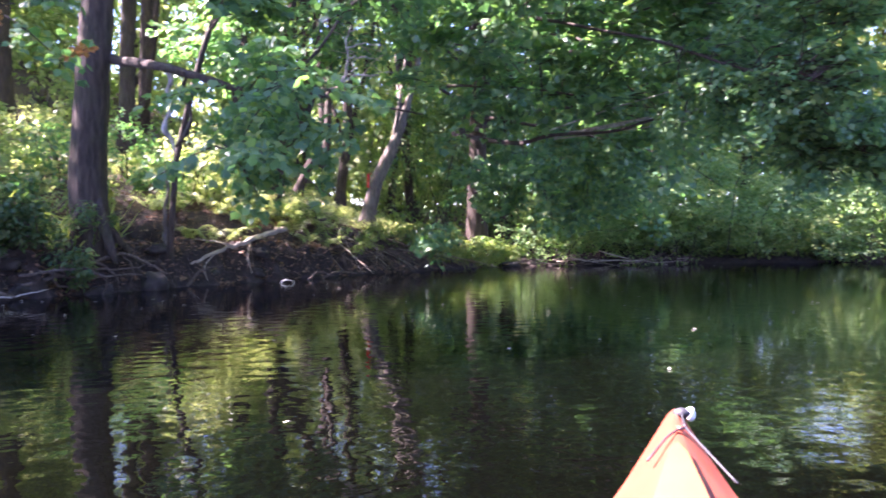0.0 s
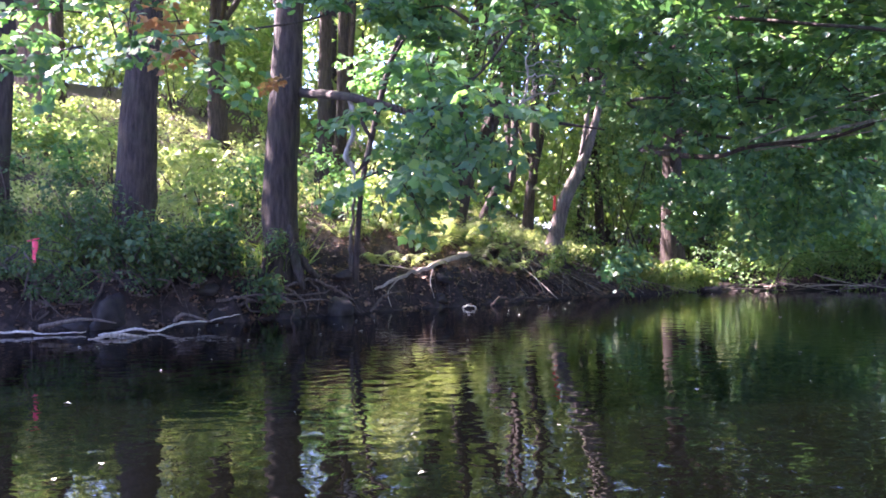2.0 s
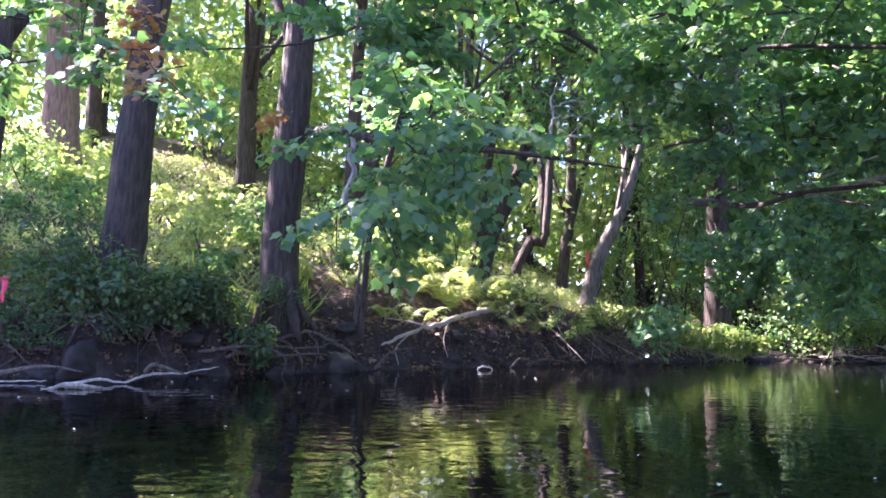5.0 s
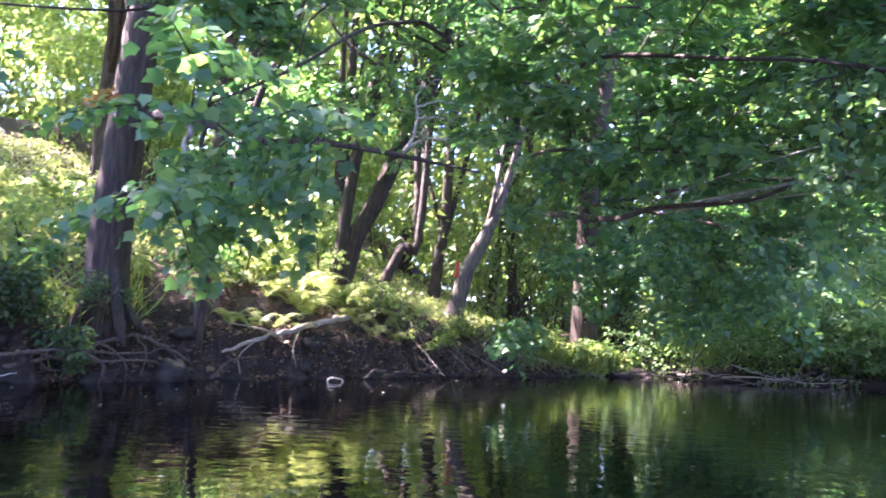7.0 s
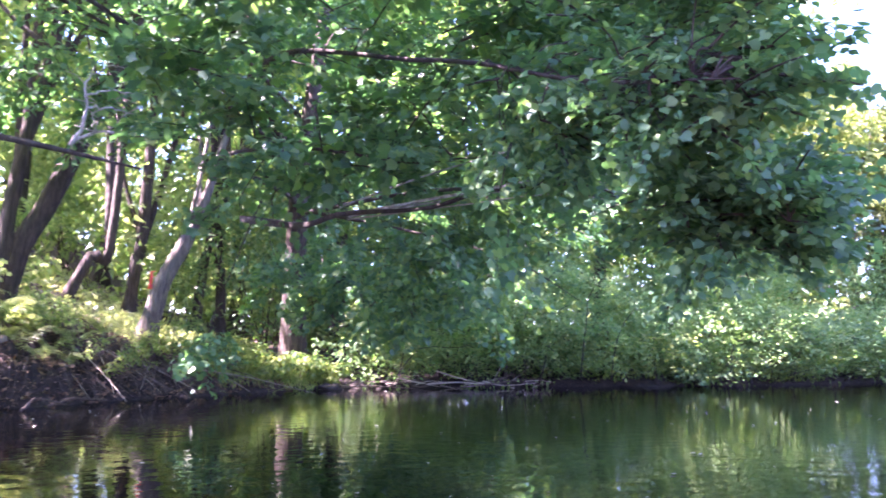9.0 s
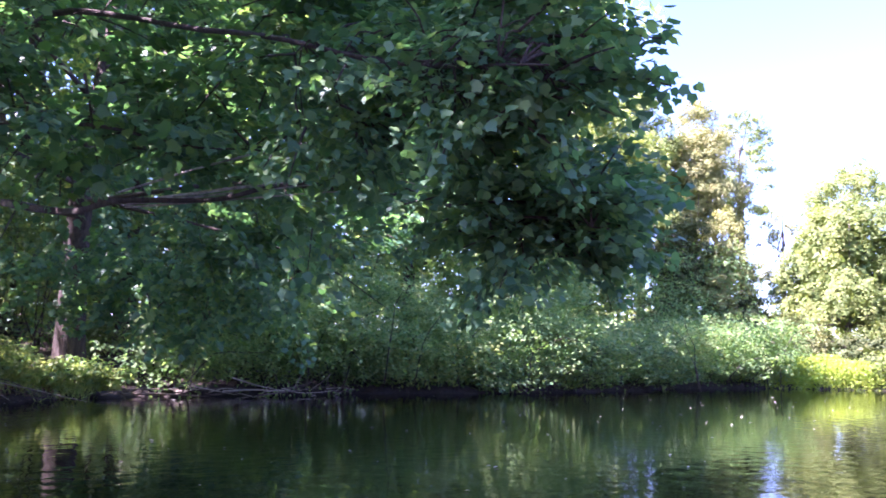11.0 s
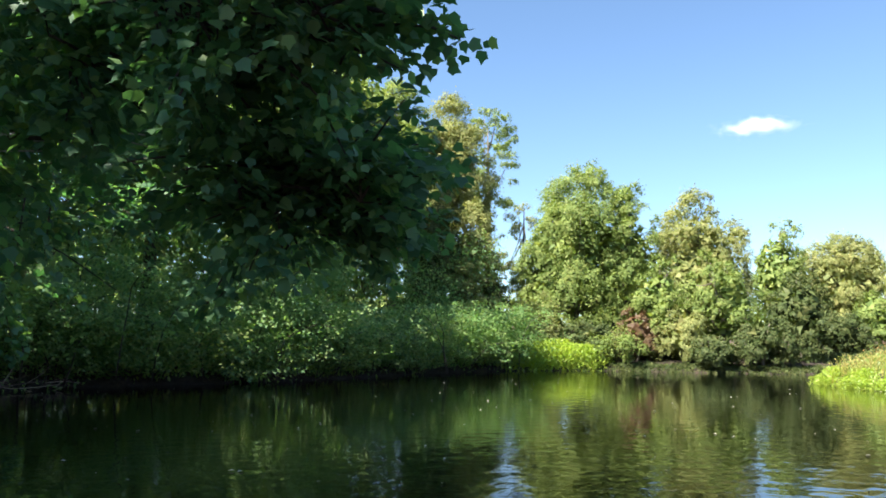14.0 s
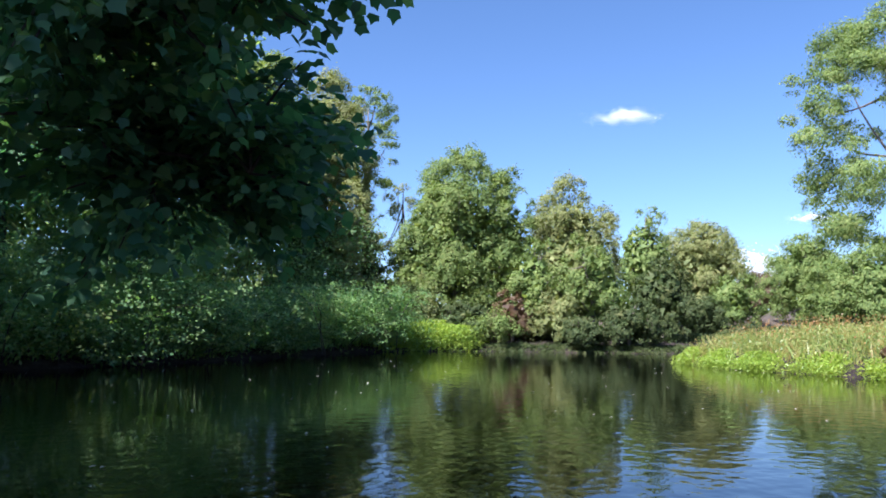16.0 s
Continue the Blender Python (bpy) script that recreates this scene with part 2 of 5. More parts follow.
def tube(geo, line, radii, sides=8, rough=0.08):
    """A closed, uneven round stem along a line."""
    line = np.asarray(line, float)
    radii = np.interp(np.linspace(0, 1, len(line)), np.linspace(0, 1, len(radii)), radii)
    ahead = np.gradient(line, axis=0)
    ahead /= np.linalg.norm(ahead, axis=1)[:, None] + 1e-9
    ref = np.array([1.0, 0.2, 0.1]) if abs(ahead[0][0]) < 0.8 else np.array([0.1, 1.0, 0.2])
    u = np.cross(ahead, ref)
    u /= np.linalg.norm(u, axis=1)[:, None]
    w = np.cross(ahead, u)
    ang = np.linspace(0, 2 * np.pi, sides, endpoint=False)
    ring = 1 + rough * rng.standard_normal((1, sides)) + 0.5 * rough * rng.standard_normal((len(line), sides))
    v = line[:, None] + (radii[:, None] * ring)[:, :, None] * (np.cos(ang)[None, :, None] * u[:, None] + np.sin(ang)[None, :, None] * w[:, None])
    f = [[i * sides + j, i * sides + (j + 1) % sides, (i + 1) * sides + (j + 1) % sides, (i + 1) * sides + j] for i in range(len(line) - 1) for j in range(sides)]
    f += [list(range(sides))[::-1], [(len(line) - 1) * sides + j for j in range(sides)]]
    geo.add(v.reshape(-1, 3), f)


LEAF_SHAPES = {
    "maple": np.array([(0, 0, 0), (0.06, 0.37, 0.06), (0.54, 0.49, 0.02), (0.66, 0.24, 0.0), (1.0, 0, -0.16), (0.66, -0.24, 0.0), (0.54, -0.49, 0.02), (0.06, -0.37, 0.06)]),
    "oval": np.array([(0, 0, 0), (0.30, 0.27, 0.07), (0.68, 0.24, 0.04), (1.0, 0, -0.12), (0.68, -0.24, 0.04), (0.30, -0.27, 0.07)]),
    "kite": np.array([(0, 0, 0), (0.45, 0.32, 0.10), (1.0, 0, -0.08), (0.45, -0.32, 0.10)]),
    "blade": np.array([(0, 0.025, 0), (0.5, 0.024, 0.08), (1.0, 0, 0.40), (0.5, -0.024, 0.08), (0, -0.025, 0)]),
    "tri": np.array([(0, 0.30, 0.05), (1.0, 0, -0.08), (0, -0.30, 0.05)]),
    "spear": np.array([(0, 0, 0), (0.35, 0.12, 0.05), (1.0, 0, -0.15), (0.35, -0.12, 0.05)]),
}


def leaves(name, at, axis, normal, size, shape, material, origin=(0, 0, 0)):
    """One mesh of separate leaves at the given places."""
    at, axis, normal = (np.asarray(a, float) for a in (at, axis, normal))
    size = np.broadcast_to(np.asarray(size, float), len(at))
    axis = axis / (np.linalg.norm(axis, axis=1)[:, None] + 1e-9)
    side = np.cross(normal, axis)
    side /= np.linalg.norm(side, axis=1)[:, None] + 1e-9
    up = np.cross(axis, side)
    tpl = LEAF_SHAPES[shape]
    v = (at - np.asarray(origin))[:, None] + size[:, None, None] * (tpl[None, :, 0:1] * axis[:, None] + tpl[None, :, 1:2] * side[:, None] + tpl[None, :, 2:3] * up[:, None])
    n, k = len(at), len(tpl)
    return mesh_data(name, v.reshape(-1, 3), np.arange(n * k), np.full(n, k), material)


def scatter(n):
    """Random unit vectors."""
    d = rng.standard_normal((n, 3))
    return d / np.linalg.norm(d, axis=1)[:, None]


# ---- the lie of the land ----
NORTH = [(-120, -14), (-40, 1), (-14, 8.6), (-7, 11.0), (-4.3, 11.35), (-2.6, 11.7), (-1.4, 12.7), (0, 14.1), (1.5, 15.3), (3.2, 17.0), (5.0, 18.2), (6.7, 19.3),
         (9, 19.5), (11.5, 19.6), (14.4, 19.2), (18.5, 19.1), (24, 20.3), (28, 20.2), (30.2, 19.4), (32.3, 18), (33.6, 15), (35.5, 11.4), (40, 7), (52, -3), (90, -40)]
SOUTH = [(84, -48), (44, -8), (34, 3), (30, 7.2), (27.6, 9.3), (26.8, 9.4), (24, 7.5), (22.8, 5.5), (22.0, 4.3), (21, 2), (19.5, -3), (12, -12), (-10, -18), (-40, -28), (-120, -46)]
RIVER = np.array(NORTH + SOUTH, float)


def shore(x, y):
    """Metres from the water's edge: positive on land, negative in the river."""
    p = np.stack([np.ravel(x), np.ravel(y)], 1).astype(float)
    a, b = RIVER, np.roll(RIVER, -1, axis=0)
    best, inside = np.full(len(p), 1e9), np.zeros(len(p), bool)
    for (ax, ay), (bx, by) in zip(a, b):
        d = np.array([bx - ax, by - ay])
        t = np.clip(((p - (ax, ay)) @ d) / (d @ d), 0, 1)
        best = np.minimum(best, np.hypot(p[:, 0] - ax - t * d[0], p[:, 1] - ay - t * d[1]))
        inside ^= ((ay > p[:, 1]) != (by > p[:, 1])) & (p[:, 0] < (bx - ax) * (p[:, 1] - ay) / (by - ay + 1e-12) + ax)
    return np.where(inside, -best, best).reshape(np.shape(x))


def ease(a, b, s):
    t = np.clip((s - a) / (b - a), 0, 1)
    return t * t * (3 - 2 * t)


def wave(x, y, f, k):
    return np.sin(x * f + k) * np.cos(y * f * 1.13 + 2 * k) + 0.5 * np.sin(x * f * 2.3 + y * f * 1.9 + 3 * k)


def ground_z(x, y):
    x, y = np.asarray(x, float), np.asarray(y, float)
    s = shore(x, y) + 0.10 * wave(x, y, 3.1, 0.4) + 0.05 * wave(x, y, 8.3, 1.1)
    north = (y > 10.2) | (x < -6)
    high = np.where(north, 1 - 0.74 * ease(0.0, 7.0, x), 0.35)
    slope = np.where(north, 0.30 - 0.08 * ease(-8, -2, x) - 0.14 * ease(-1, 6, x), 0.105)
    land = high * (0.62 * ease(0.0, 0.35, s) + 0.55 * ease(0.35, 1.5, s)) + slope * np.clip(s - 0.8, 0, 24) + 0.03 * np.clip(s - 25, 0, 200)
    rough = ease(0.02, 0.3, s) * (1 - 0.8 * ease(1.2, 2.2, s)) * high
    land += rough * (0.07 * wave(x, y, 5.3, 0.9) + 0.05 * wave(y, x, 11.7, 2.2) + 0.03 * wave(x, y, 23.0, 0.3))
    land += ease(0.1, 1.2, s) * (0.05 * wave(x, y, 1.7, 2.0) + 0.025 * wave(x, y, 5.1, 0.7))
    bed = -1.1 * ease(0, 2.5, -s) - 0.02
    return np.where(s > 0, land, bed)


def gz(x, y):
    return float(ground_z(np.array([x]), np.array([y]))[0])


def axis_steps(lo, hi, fine_lo, fine_hi, step):
    mid = np.arange(fine_lo, fine_hi + step / 2, step)
    low, high, k = [], [], step
    q = fine_lo
    while q > lo:
        k *= 1.22
        q -= k
        low.append(q)
    q, k = fine_hi, step
    while q < hi:
        k *= 1.22
        q += k
        high.append(q)
    return np.r_[low[::-1], mid, high]


gx, gy_ = axis_steps(-1600, 1600, -8, 9, 0.1), axis_steps(-1600, 1600, 10.6, 20.6, 0.1)
gx = np.unique(np.r_[gx[(gx < 9.01) | (gx > 42)], np.arange(9.2, 42, 0.25)])
gy_ = np.unique(np.r_[gy_[(gy_ < 1) | ((gy_ > 10.59) & (gy_ < 20.61)) | (gy_ > 27)], np.arange(1, 10.5, 0.25), np.arange(20.8, 27, 0.25)])
GX, GY = np.meshgrid(gx, gy_)
GZ = ground_z(GX, GY)
ni, nj = GX.shape
quad = np.arange(ni * nj).reshape(ni, nj)
faces = np.stack([quad[:-1, :-1], quad[:-1, 1:], quad[1:, 1:], quad[1:, :-1]], -1).reshape(-1, 4)
ground = new("ground", mesh_data("ground", np.stack([GX, GY, GZ], -1).reshape(-1, 3), faces.ravel(), np.full(len(faces), 4), GROUND, True))
tagged(ground, "dark eroded soil bank with leaf litter and moss above", "ground", kind="structure")
wx, wy = (-120, 90), (-50, 24)
water = new("water", mesh_data("water", [(wx[0], wy[0], 0), (wx[1], wy[0], 0), (wx[1], wy[1], 0), (wx[0], wy[1], 0)], [0, 1, 2, 3], [4], WATER))
tagged(water, "calm dark river water with small ripples, mirroring trees", "river", kind="structure")


# ---- kinds of things ----
def clump_leaves(centres, radii, per, flat=0.75, shell=0.55):
    """Leaf places, axes and normals over a set of uneven clumps."""
    at, out = [], []
    for c, r in zip(centres, radii):
        d = scatter(per)
        reach = r * (shell + (1 - shell) * rng.random(per) ** 0.6) * (1 + 0.22 * np.sin(5 * d[:, 0] + 3 * d[:, 2]) * np.cos(4 * d[:, 1]))
        at.append(np.asarray(c) + d * reach[:, None] * (1, 1, flat))
        out.append(d)
    at, out = np.concatenate(at), np.concatenate(out)
    n = len(at)
    normal = out * 0.5 + (0, 0, 0.75) + 0.55 * scatter(n)
    axis = np.cross(normal, scatter(n)) + out * 0.4 + (0, 0, -0.35)
    return at, axis, normal


def tree(name, label, line, radii, crown, leaf, leaf_size, per, bark=BARK, shape="kite", group="", limbs=6, crown_label="", sides=11, flat=0.75, flare=1.5, shell=0.55):
    """A tree: tapered trunk, limbs into the crown, and clumps of leaves. crown: centre, radii, clumps, clump radius."""
    line = np.asarray(line, float)
    line[0, 2] = min(line[0, 2], gz(line[0, 0], line[0, 1]))
    base = line[0].copy()
    ob = root(name, base, label, "tree", group)
    g = Geo()
    path = glide(line, max(8, 4 * len(line)))
    prof = np.interp(np.linspace(0, 1, len(path)), np.linspace(0, 1, len(radii)), radii)
    prof[0] *= flare
    prof[1] *= 1 + (flare - 1) * 0.35
    path[0, 2] -= 0.25
    tube(g, path, prof, sides, 0.06)
    part("trunk", g.mesh("trunk", bark, True, base), ob)
    centres, sizes = [], []
    for c, r, n, cr in crown:
        c, r = np.asarray(c, float), np.asarray(r, float)
        d = scatter(n)
        centres += list(c + d * r * (0.25 + 0.75 * rng.random(n)[:, None] ** 0.5))
        sizes += list(cr * (0.5 + 0.95 * rng.random(n)))
    if limbs and centres:
        top = path[len(path) // 2 :]
        for k in rng.permutation(len(centres))[:limbs]:
            start = top[int(rng.integers(len(top)))]
            end = centres[k]
            mid = (start + end) / 2 + (0, 0, -0.12 * np.linalg.norm(end - start)) + 0.12 * rng.standard_normal(3)
            b = Geo()
            r0 = 0.35 * prof[-1] + 0.01 + 0.008 * np.linalg.norm(end - start)
            tube(b, glide([start, mid, end], 7), [r0, r0 * 0.6, r0 * 0.2], 6, 0.1)
            part("limb", b.mesh("limb", bark, True, base), ob)
    if centres:
        at, axis, normal = clump_leaves(centres, sizes, per, flat, shell)
        part("crown", leaves("crown", at, axis, normal, leaf_size * (0.65 + 0.7 * rng.random(len(at))), shape, leaf, base), ob, crown_label)
    return ob


def shrub(name, label, x, y, width, height, leaf, leaf_size, n, shape="oval", group="", stems=5, lean=(0, 0), z=None, category="bush", bark=BARK):
    """A bush: stems from the ground and leafy shoots in uneven clumps down to its foot."""
    z = gz(x, y) - 0.05 if z is None else z
    base = np.array([x, y, z])
    ob = root(name, base, label, category, group)
    k = max(5, int(9 + 3 * width * height / 2))
    d = scatter(k)
    c = base + (lean[0] * 0.5, lean[1] * 0.5, height * 0.5) + d * np.array([width, width, height]) * 0.5 * (0.35 + 0.6 * rng.random(k)[:, None])
    c[:, 2] = np.maximum(c[:, 2], z + 0.12)
    c[:, :2] += (np.asarray(lean) * ((c[:, 2:3] - z) / height) ** 1.5) * 0.6
    size = np.minimum(width, height) * (0.16 + 0.16 * rng.random(k))
    at, axis, normal = clump_leaves(c, size, max(4, n // k), 0.85, 0.3)
    part("foliage", leaves("foliage", at, axis, normal, leaf_size * (0.6 + 0.8 * rng.random(len(at))), shape, leaf, base), ob)
    for i in range(stems):
        b = Geo()
        end = c[int(rng.integers(k))]
        tube(b, glide([base + (0.1 * rng.standard_normal(), 0.1 * rng.standard_normal(), 0), (base + end) / 2 + 0.12 * rng.standard_normal(3), end], 6), [0.018, 0.012, 0.005], 5, 0.1)
        part("stem", b.mesh("stem", bark, True, base), ob)
    return ob


def arching_bush(label, x, y, width, height, leaf, leaf_size, shoots):
    """A thicket bush: long shoots that arch out over the water, leafy along their length, round a leafy heart."""
    base = np.array([x, y, gz(x, y) - 0.05])
    ob = root("bank_bush", base, label, "bush", "bushes along the bank")
    at, axis, normal, canes = [], [], [], []
    for i in range(shoots):
        a = -np.pi / 2 + 1.15 * rng.standard_normal()
        out = np.array([math.cos(a), math.sin(a), 0.0])
        side = np.array([-out[1], out[0], 0.0])
        reach, top = width * (0.2 + 0.55 * rng.random()), height * (0.25 + 0.85 * rng.random() ** 0.8)
        start = base + side * width * 0.35 * rng.standard_normal() + (0, 0.25 * rng.random(), 0)
        q = np.linspace(0, 1, 7)
        line = start + out * (reach * q**1.4)[:, None] + np.stack([0 * q, 0 * q, top * (2.0 * q - 1.2 * q**2)], 1) + 0.04 * rng.standard_normal((7, 3))
        line[:, 2] = np.maximum(line[:, 2], 0.06)
        canes.append(line)
        m = 18 + int(36 * top / height)
        u = 0.18 + 0.84 * rng.random(m)
        k = np.clip((u * 6).astype(int), 0, 5)
        d = line[k + 1] - line[k]
        pos = line[k] + d * (u * 6 - k)[:, None]
        sg = rng.choice([-1.0, 1.0], m)[:, None]
        off = sg * side * (0.05 + 0.22 * rng.random((m, 1)) * (1.1 - u[:, None])) + 0.05 * rng.standard_normal((m, 3))
        at.append(pos + off)
        axis.append(d * 2.0 + sg * side * 0.5 + (0, 0, -0.3) + 0.25 * rng.standard_normal((m, 3)))
        normal.append(np.array([0, 0, 1.0]) + 0.35 * out + 0.38 * rng.standard_normal((m, 3)))
    c = base + scatter(9) * np.array([width * 0.36, width * 0.2, height * 0.28]) + (0, 0.1, height * 0.34)
    c[:, 2] = np.maximum(c[:, 2], 0.2)
    p2, a2, n2 = clump_leaves(c, np.full(9, 0.24 * min(width, height)), 60, 0.9, 0.2)
    at, axis, normal = np.concatenate(at + [p2]), np.concatenate(axis + [a2]), np.concatenate(normal + [n2])
    at[:, 2] = np.maximum(at[:, 2], 0.03)
    part("foliage", leaves("foliage", at, axis, normal, leaf_size * (0.6 + 0.8 * rng.random(len(at))), "kite", leaf, base), ob)
    for line in canes[:7]:
        b = Geo()
        tube(b, line, [0.014, 0.010, 0.004], 5, 0.1)
        part("stem", b.mesh("stem", BARK, True, base), ob)
    return ob


def fern(x, y, size, group="ferns on the bank"):
    base = np.array([x, y, gz(x, y)])
    ob = root("fern", base, "pale green sunlit fern on the soil bank", "fern", group)
    for i in range(int(rng.integers(6, 9))):
        a = rng.random() * 2 * np.pi
        d = np.array([np.cos(a), np.sin(a), 0])
        L = size * (0.7 + 0.5 * rng.random())
        s = np.linspace(0.08, 1, 24)
        spine = base + d * (0.8 * s * L)[:, None] + np.stack([0 * s, 0 * s, L * (1.5 * s - 1.15 * s**2)], 1)
        side = np.cross(d, (0, 0, 1))
        w = 0.24 * L * np.sin(np.pi * np.clip(s * 0.9 + 0.1, 0, 1)) + 0.01
        v, f = list(spine), []
        for q in range(23):
            for sg in (-1, 1):
                v += [spine[q] + 0.62 * (spine[q + 1] - spine[q]), spine[q] + sg * side * w[q] + d * 0.35 * w[q] + np.array([0, 0, -0.22 * w[q]]) + 0.012 * rng.standard_normal(3)]
                f.append([q, len(v) - 2, len(v) - 1][:: -sg])
        fr = Geo()
        fr.add(v, f)
        part("frond", fr.mesh("frond", FERN, False, base), ob)
    return ob


def tuft_field(name, label, places, height, leaf, per, category="grass", spread=0.10, droop=0.45, shape="blade", rise=0.0):
    """Tufts of blades at many places, as one sheet of plants."""
    p = np.repeat(np.asarray(places, float), per, axis=0)
    n = len(p)
    p[:, :2] += spread * rng.standard_normal((n, 2))
    p[:, 2] = ground_z(p[:, 0], p[:, 1]) - 0.02 + rise * rng.random(n)
    axis = np.stack([droop * rng.standard_normal(n), droop * rng.standard_normal(n), np.ones(n)], 1)
    ob = new(name, leaves(name, p, axis, np.cross(axis, scatter(n)), height * (0.5 + 0.8 * rng.random(n)), shape, leaf))
    return tagged(ob, label, category, kind="stuff")


def stick(name, label, points, radii, material, group="", category="stick", sides=7):
    p = np.asarray(points, float)
    ob = root(name, p[0], label, category, group)
    g = Geo()
    line = glide(p, 6 * len(p))
    line[1:-1] += 0.45 * np.mean(radii) * rng.standard_normal((len(line) - 2, 3))
    tube(g, line, radii, sides, 0.2)
    part("stem", g.mesh("stem", material, True, p[0]), ob)
    return ob


def twig_on(ob, points, radii, material, name="side_branch"):
    g = Geo()
    tube(g, glide(points, 3 * len(points)), radii, 6, 0.12)
    return part(name, g.mesh(name, material, True, ob.location), ob)


def rock(x, y, z, sx, sy, sz, label, group="stones at the water"):
    bm = bmesh.new()
    bmesh.ops.create_icosphere(bm, subdivisions=3, radius=1)
    k = rng.random(3) * 10
    for v in bm.verts:
        n = noise.noise(Vector(v.co * 1.3) + Vector(k)) * 0.5 + noise.noise(Vector(v.co * 3.5) + Vector(k)) * 0.24
        v.co = v.co * (1 + n)
        v.co = Vector((v.co.x * sx, v.co.y * sy, max(v.co.z, -0.6) * sz))
    me = bpy.data.meshes.new("stone")
    bm.to_mesh(me)
    bm.free()
    me.materials.append(ROCK)
    me.polygons.foreach_set("use_smooth", np.ones(len(me.polygons), bool))
    ob = new("stone", me)
    ob.location = (x, y, z)
    ob.rotation_euler = (0, 0, rng.random() * 6)
    return tagged(ob, label, "stone", group)


rng = np.random.default_rng(101)
# ---- the trunks on the wooded bank ----
# second crown clump: unseen, added to shade the leaves east of it
tree("tree", "grey-brown tree with a bare limb reaching over the water", [(-1.16, 13.6, 0.75), (-1.19, 13.6, 1.6), (-1.12, 13.6, 2.84), (-1.06, 13.6, 3.66), (-0.98, 13.6, 4.9), (-0.7, 13.9, 7.5), (-0.5, 14.1, 10)],
     [0.27, 0.25, 0.23, 0.22, 0.19, 0.15, 0.08], [((-0.6, 14.5, 10.0), (2.6, 2.6, 2.2), 16, 0.8), ((-0.3, 16.6, 8.7), (1.9, 1.4, 0.8), 28, 0.7)], WOOD_LEAF, 0.15, 130, BARK, "kite", limbs=5, sides=14, flare=1.3)
bank_tree = bpy.data.objects["tree"]
for pts, rad, nm, mat in (
    ([(-1.05, 13.72, 3.36), (-0.78, 13.5, 3.22), (-0.42, 12.9, 3.08), (0.06, 12.1, 2.87)], [0.085, 0.08, 0.075, 0.065], "limb", BARK),
    ([(0.0, 12.15, 2.90), (0.49, 11.8, 2.72), (1.05, 11.5, 2.52), (1.51, 11.3, 2.51), (2.3, 11.0, 2.36), (3.05, 10.8, 2.20)], [0.068, 0.055, 0.048, 0.04, 0.028, 0.010], "limb", BARK),
    ([(0.05, 12.08, 2.90), (0.10, 12.1, 2.72), (0.05, 12.06, 2.58), (0.12, 12.1, 2.42), (0.04, 12.1, 2.24), (0.02, 12.05, 2.10), (0.10, 12.1, 1.98), (0.13, 12.1, 1.82)], [0.03, 0.04, 0.028, 0.042, 0.03, 0.045, 0.036, 0.012], "hanging_branch", PEELED),
    ([(0.30, 12.0, 2.80), (0.24, 12.0, 2.55), (0.34, 12.05, 2.3), (0.26, 12.05, 2.05), (0.14, 12.1, 1.9)], [0.02, 0.03, 0.022, 0.028, 0.015], "hanging_branch", BARK)):
    twig_on(bank_tree, [np.array(p) for p in pts], rad, mat, nm)
for pts, rad, mat in (([(-1.02, 13.42, 1.3), (-0.95, 13.33, 0.95), (-0.84, 13.24, 0.6), (-0.76, 13.18, 0.4)], [0.04, 0.075, 0.065, 0.025], BARK), ([(-1.24, 13.40, 1.2), (-1.30, 13.28, 0.85), (-1.40, 13.12, 0.5)], [0.06, 0.09, 0.03], BARK), ([(-0.98, 13.55, 1.0), (-0.86, 13.5, 0.8), (-0.62, 13.5, 0.55)], [0.08, 0.08, 0.03], BARK)):
    twig_on(bank_tree, [np.array(p) for p in pts], rad, mat, "root")
tree("tree", "broad dark tree trunk leaning among bank herbs", [(-3.06, 12.9, 1.1), (-3.02, 12.9, 1.75), (-2.97, 12.9, 2.76), (-2.88, 12.9, 3.77), (-2.80, 12.9, 4.71), (-2.4, 13.2, 8), (-2.2, 13.5, 11)],
     [0.31, 0.28, 0.24, 0.22, 0.21, 0.17, 0.08], [((-2.6, 13.5, 11), (3, 3, 2), 16, 0.9)], WOOD_LEAF, 0.16, 120, BARK, "kite", limbs=5, sides=16, flare=1.15)
tree("tree", "one stem of a furrowed double trunk", [(-4.97, 12.6, 0.9), (-4.86, 12.6, 2.36), (-4.76, 12.6, 3.9), (-4.7, 12.6, 5), (-4.4, 12.8, 9)],
     [0.27, 0.24, 0.22, 0.2, 0.1], [((-4.8, 12.8, 9.5), (2.5, 2.5, 1.6), 12, 0.8)], WOOD_LEAF, 0.16, 110, BARK, "kite", limbs=4, sides=14)
# far crown clump: unseen, added to keep the sun off the soil slope
tree("tree", "shaded stem of a furrowed double trunk", [(-5.45, 12.9, 0.9), (-5.42, 12.9, 3.2), (-5.36, 12.9, 4.8), (-5.6, 13.2, 9)],
     [0.30, 0.26, 0.24, 0.1], [((-6, 13, 9.5), (2.5, 2.5, 1.6), 12, 0.8), ((-7.4, 17.0, 9.3), (2.0, 1.6, 0.9), 30, 0.85)], WOOD_LEAF, 0.16, 110, BARK, "kite", limbs=4, sides=14)
tree("tree", "reddish-barked tree on the sunlit slope", [(-9.5, 22, 4.2), (-9.52, 22, 6.7), (-9.5, 22, 8.3), (-9.3, 22.6, 14.5)],
     [0.46, 0.40, 0.38, 0.2], [((-9.5, 23.5, 15), (3.0, 3.0, 1.6), 10, 1.0)], WOOD_LEAF, 0.22, 100, BARK_RED, limbs=5, sides=14)
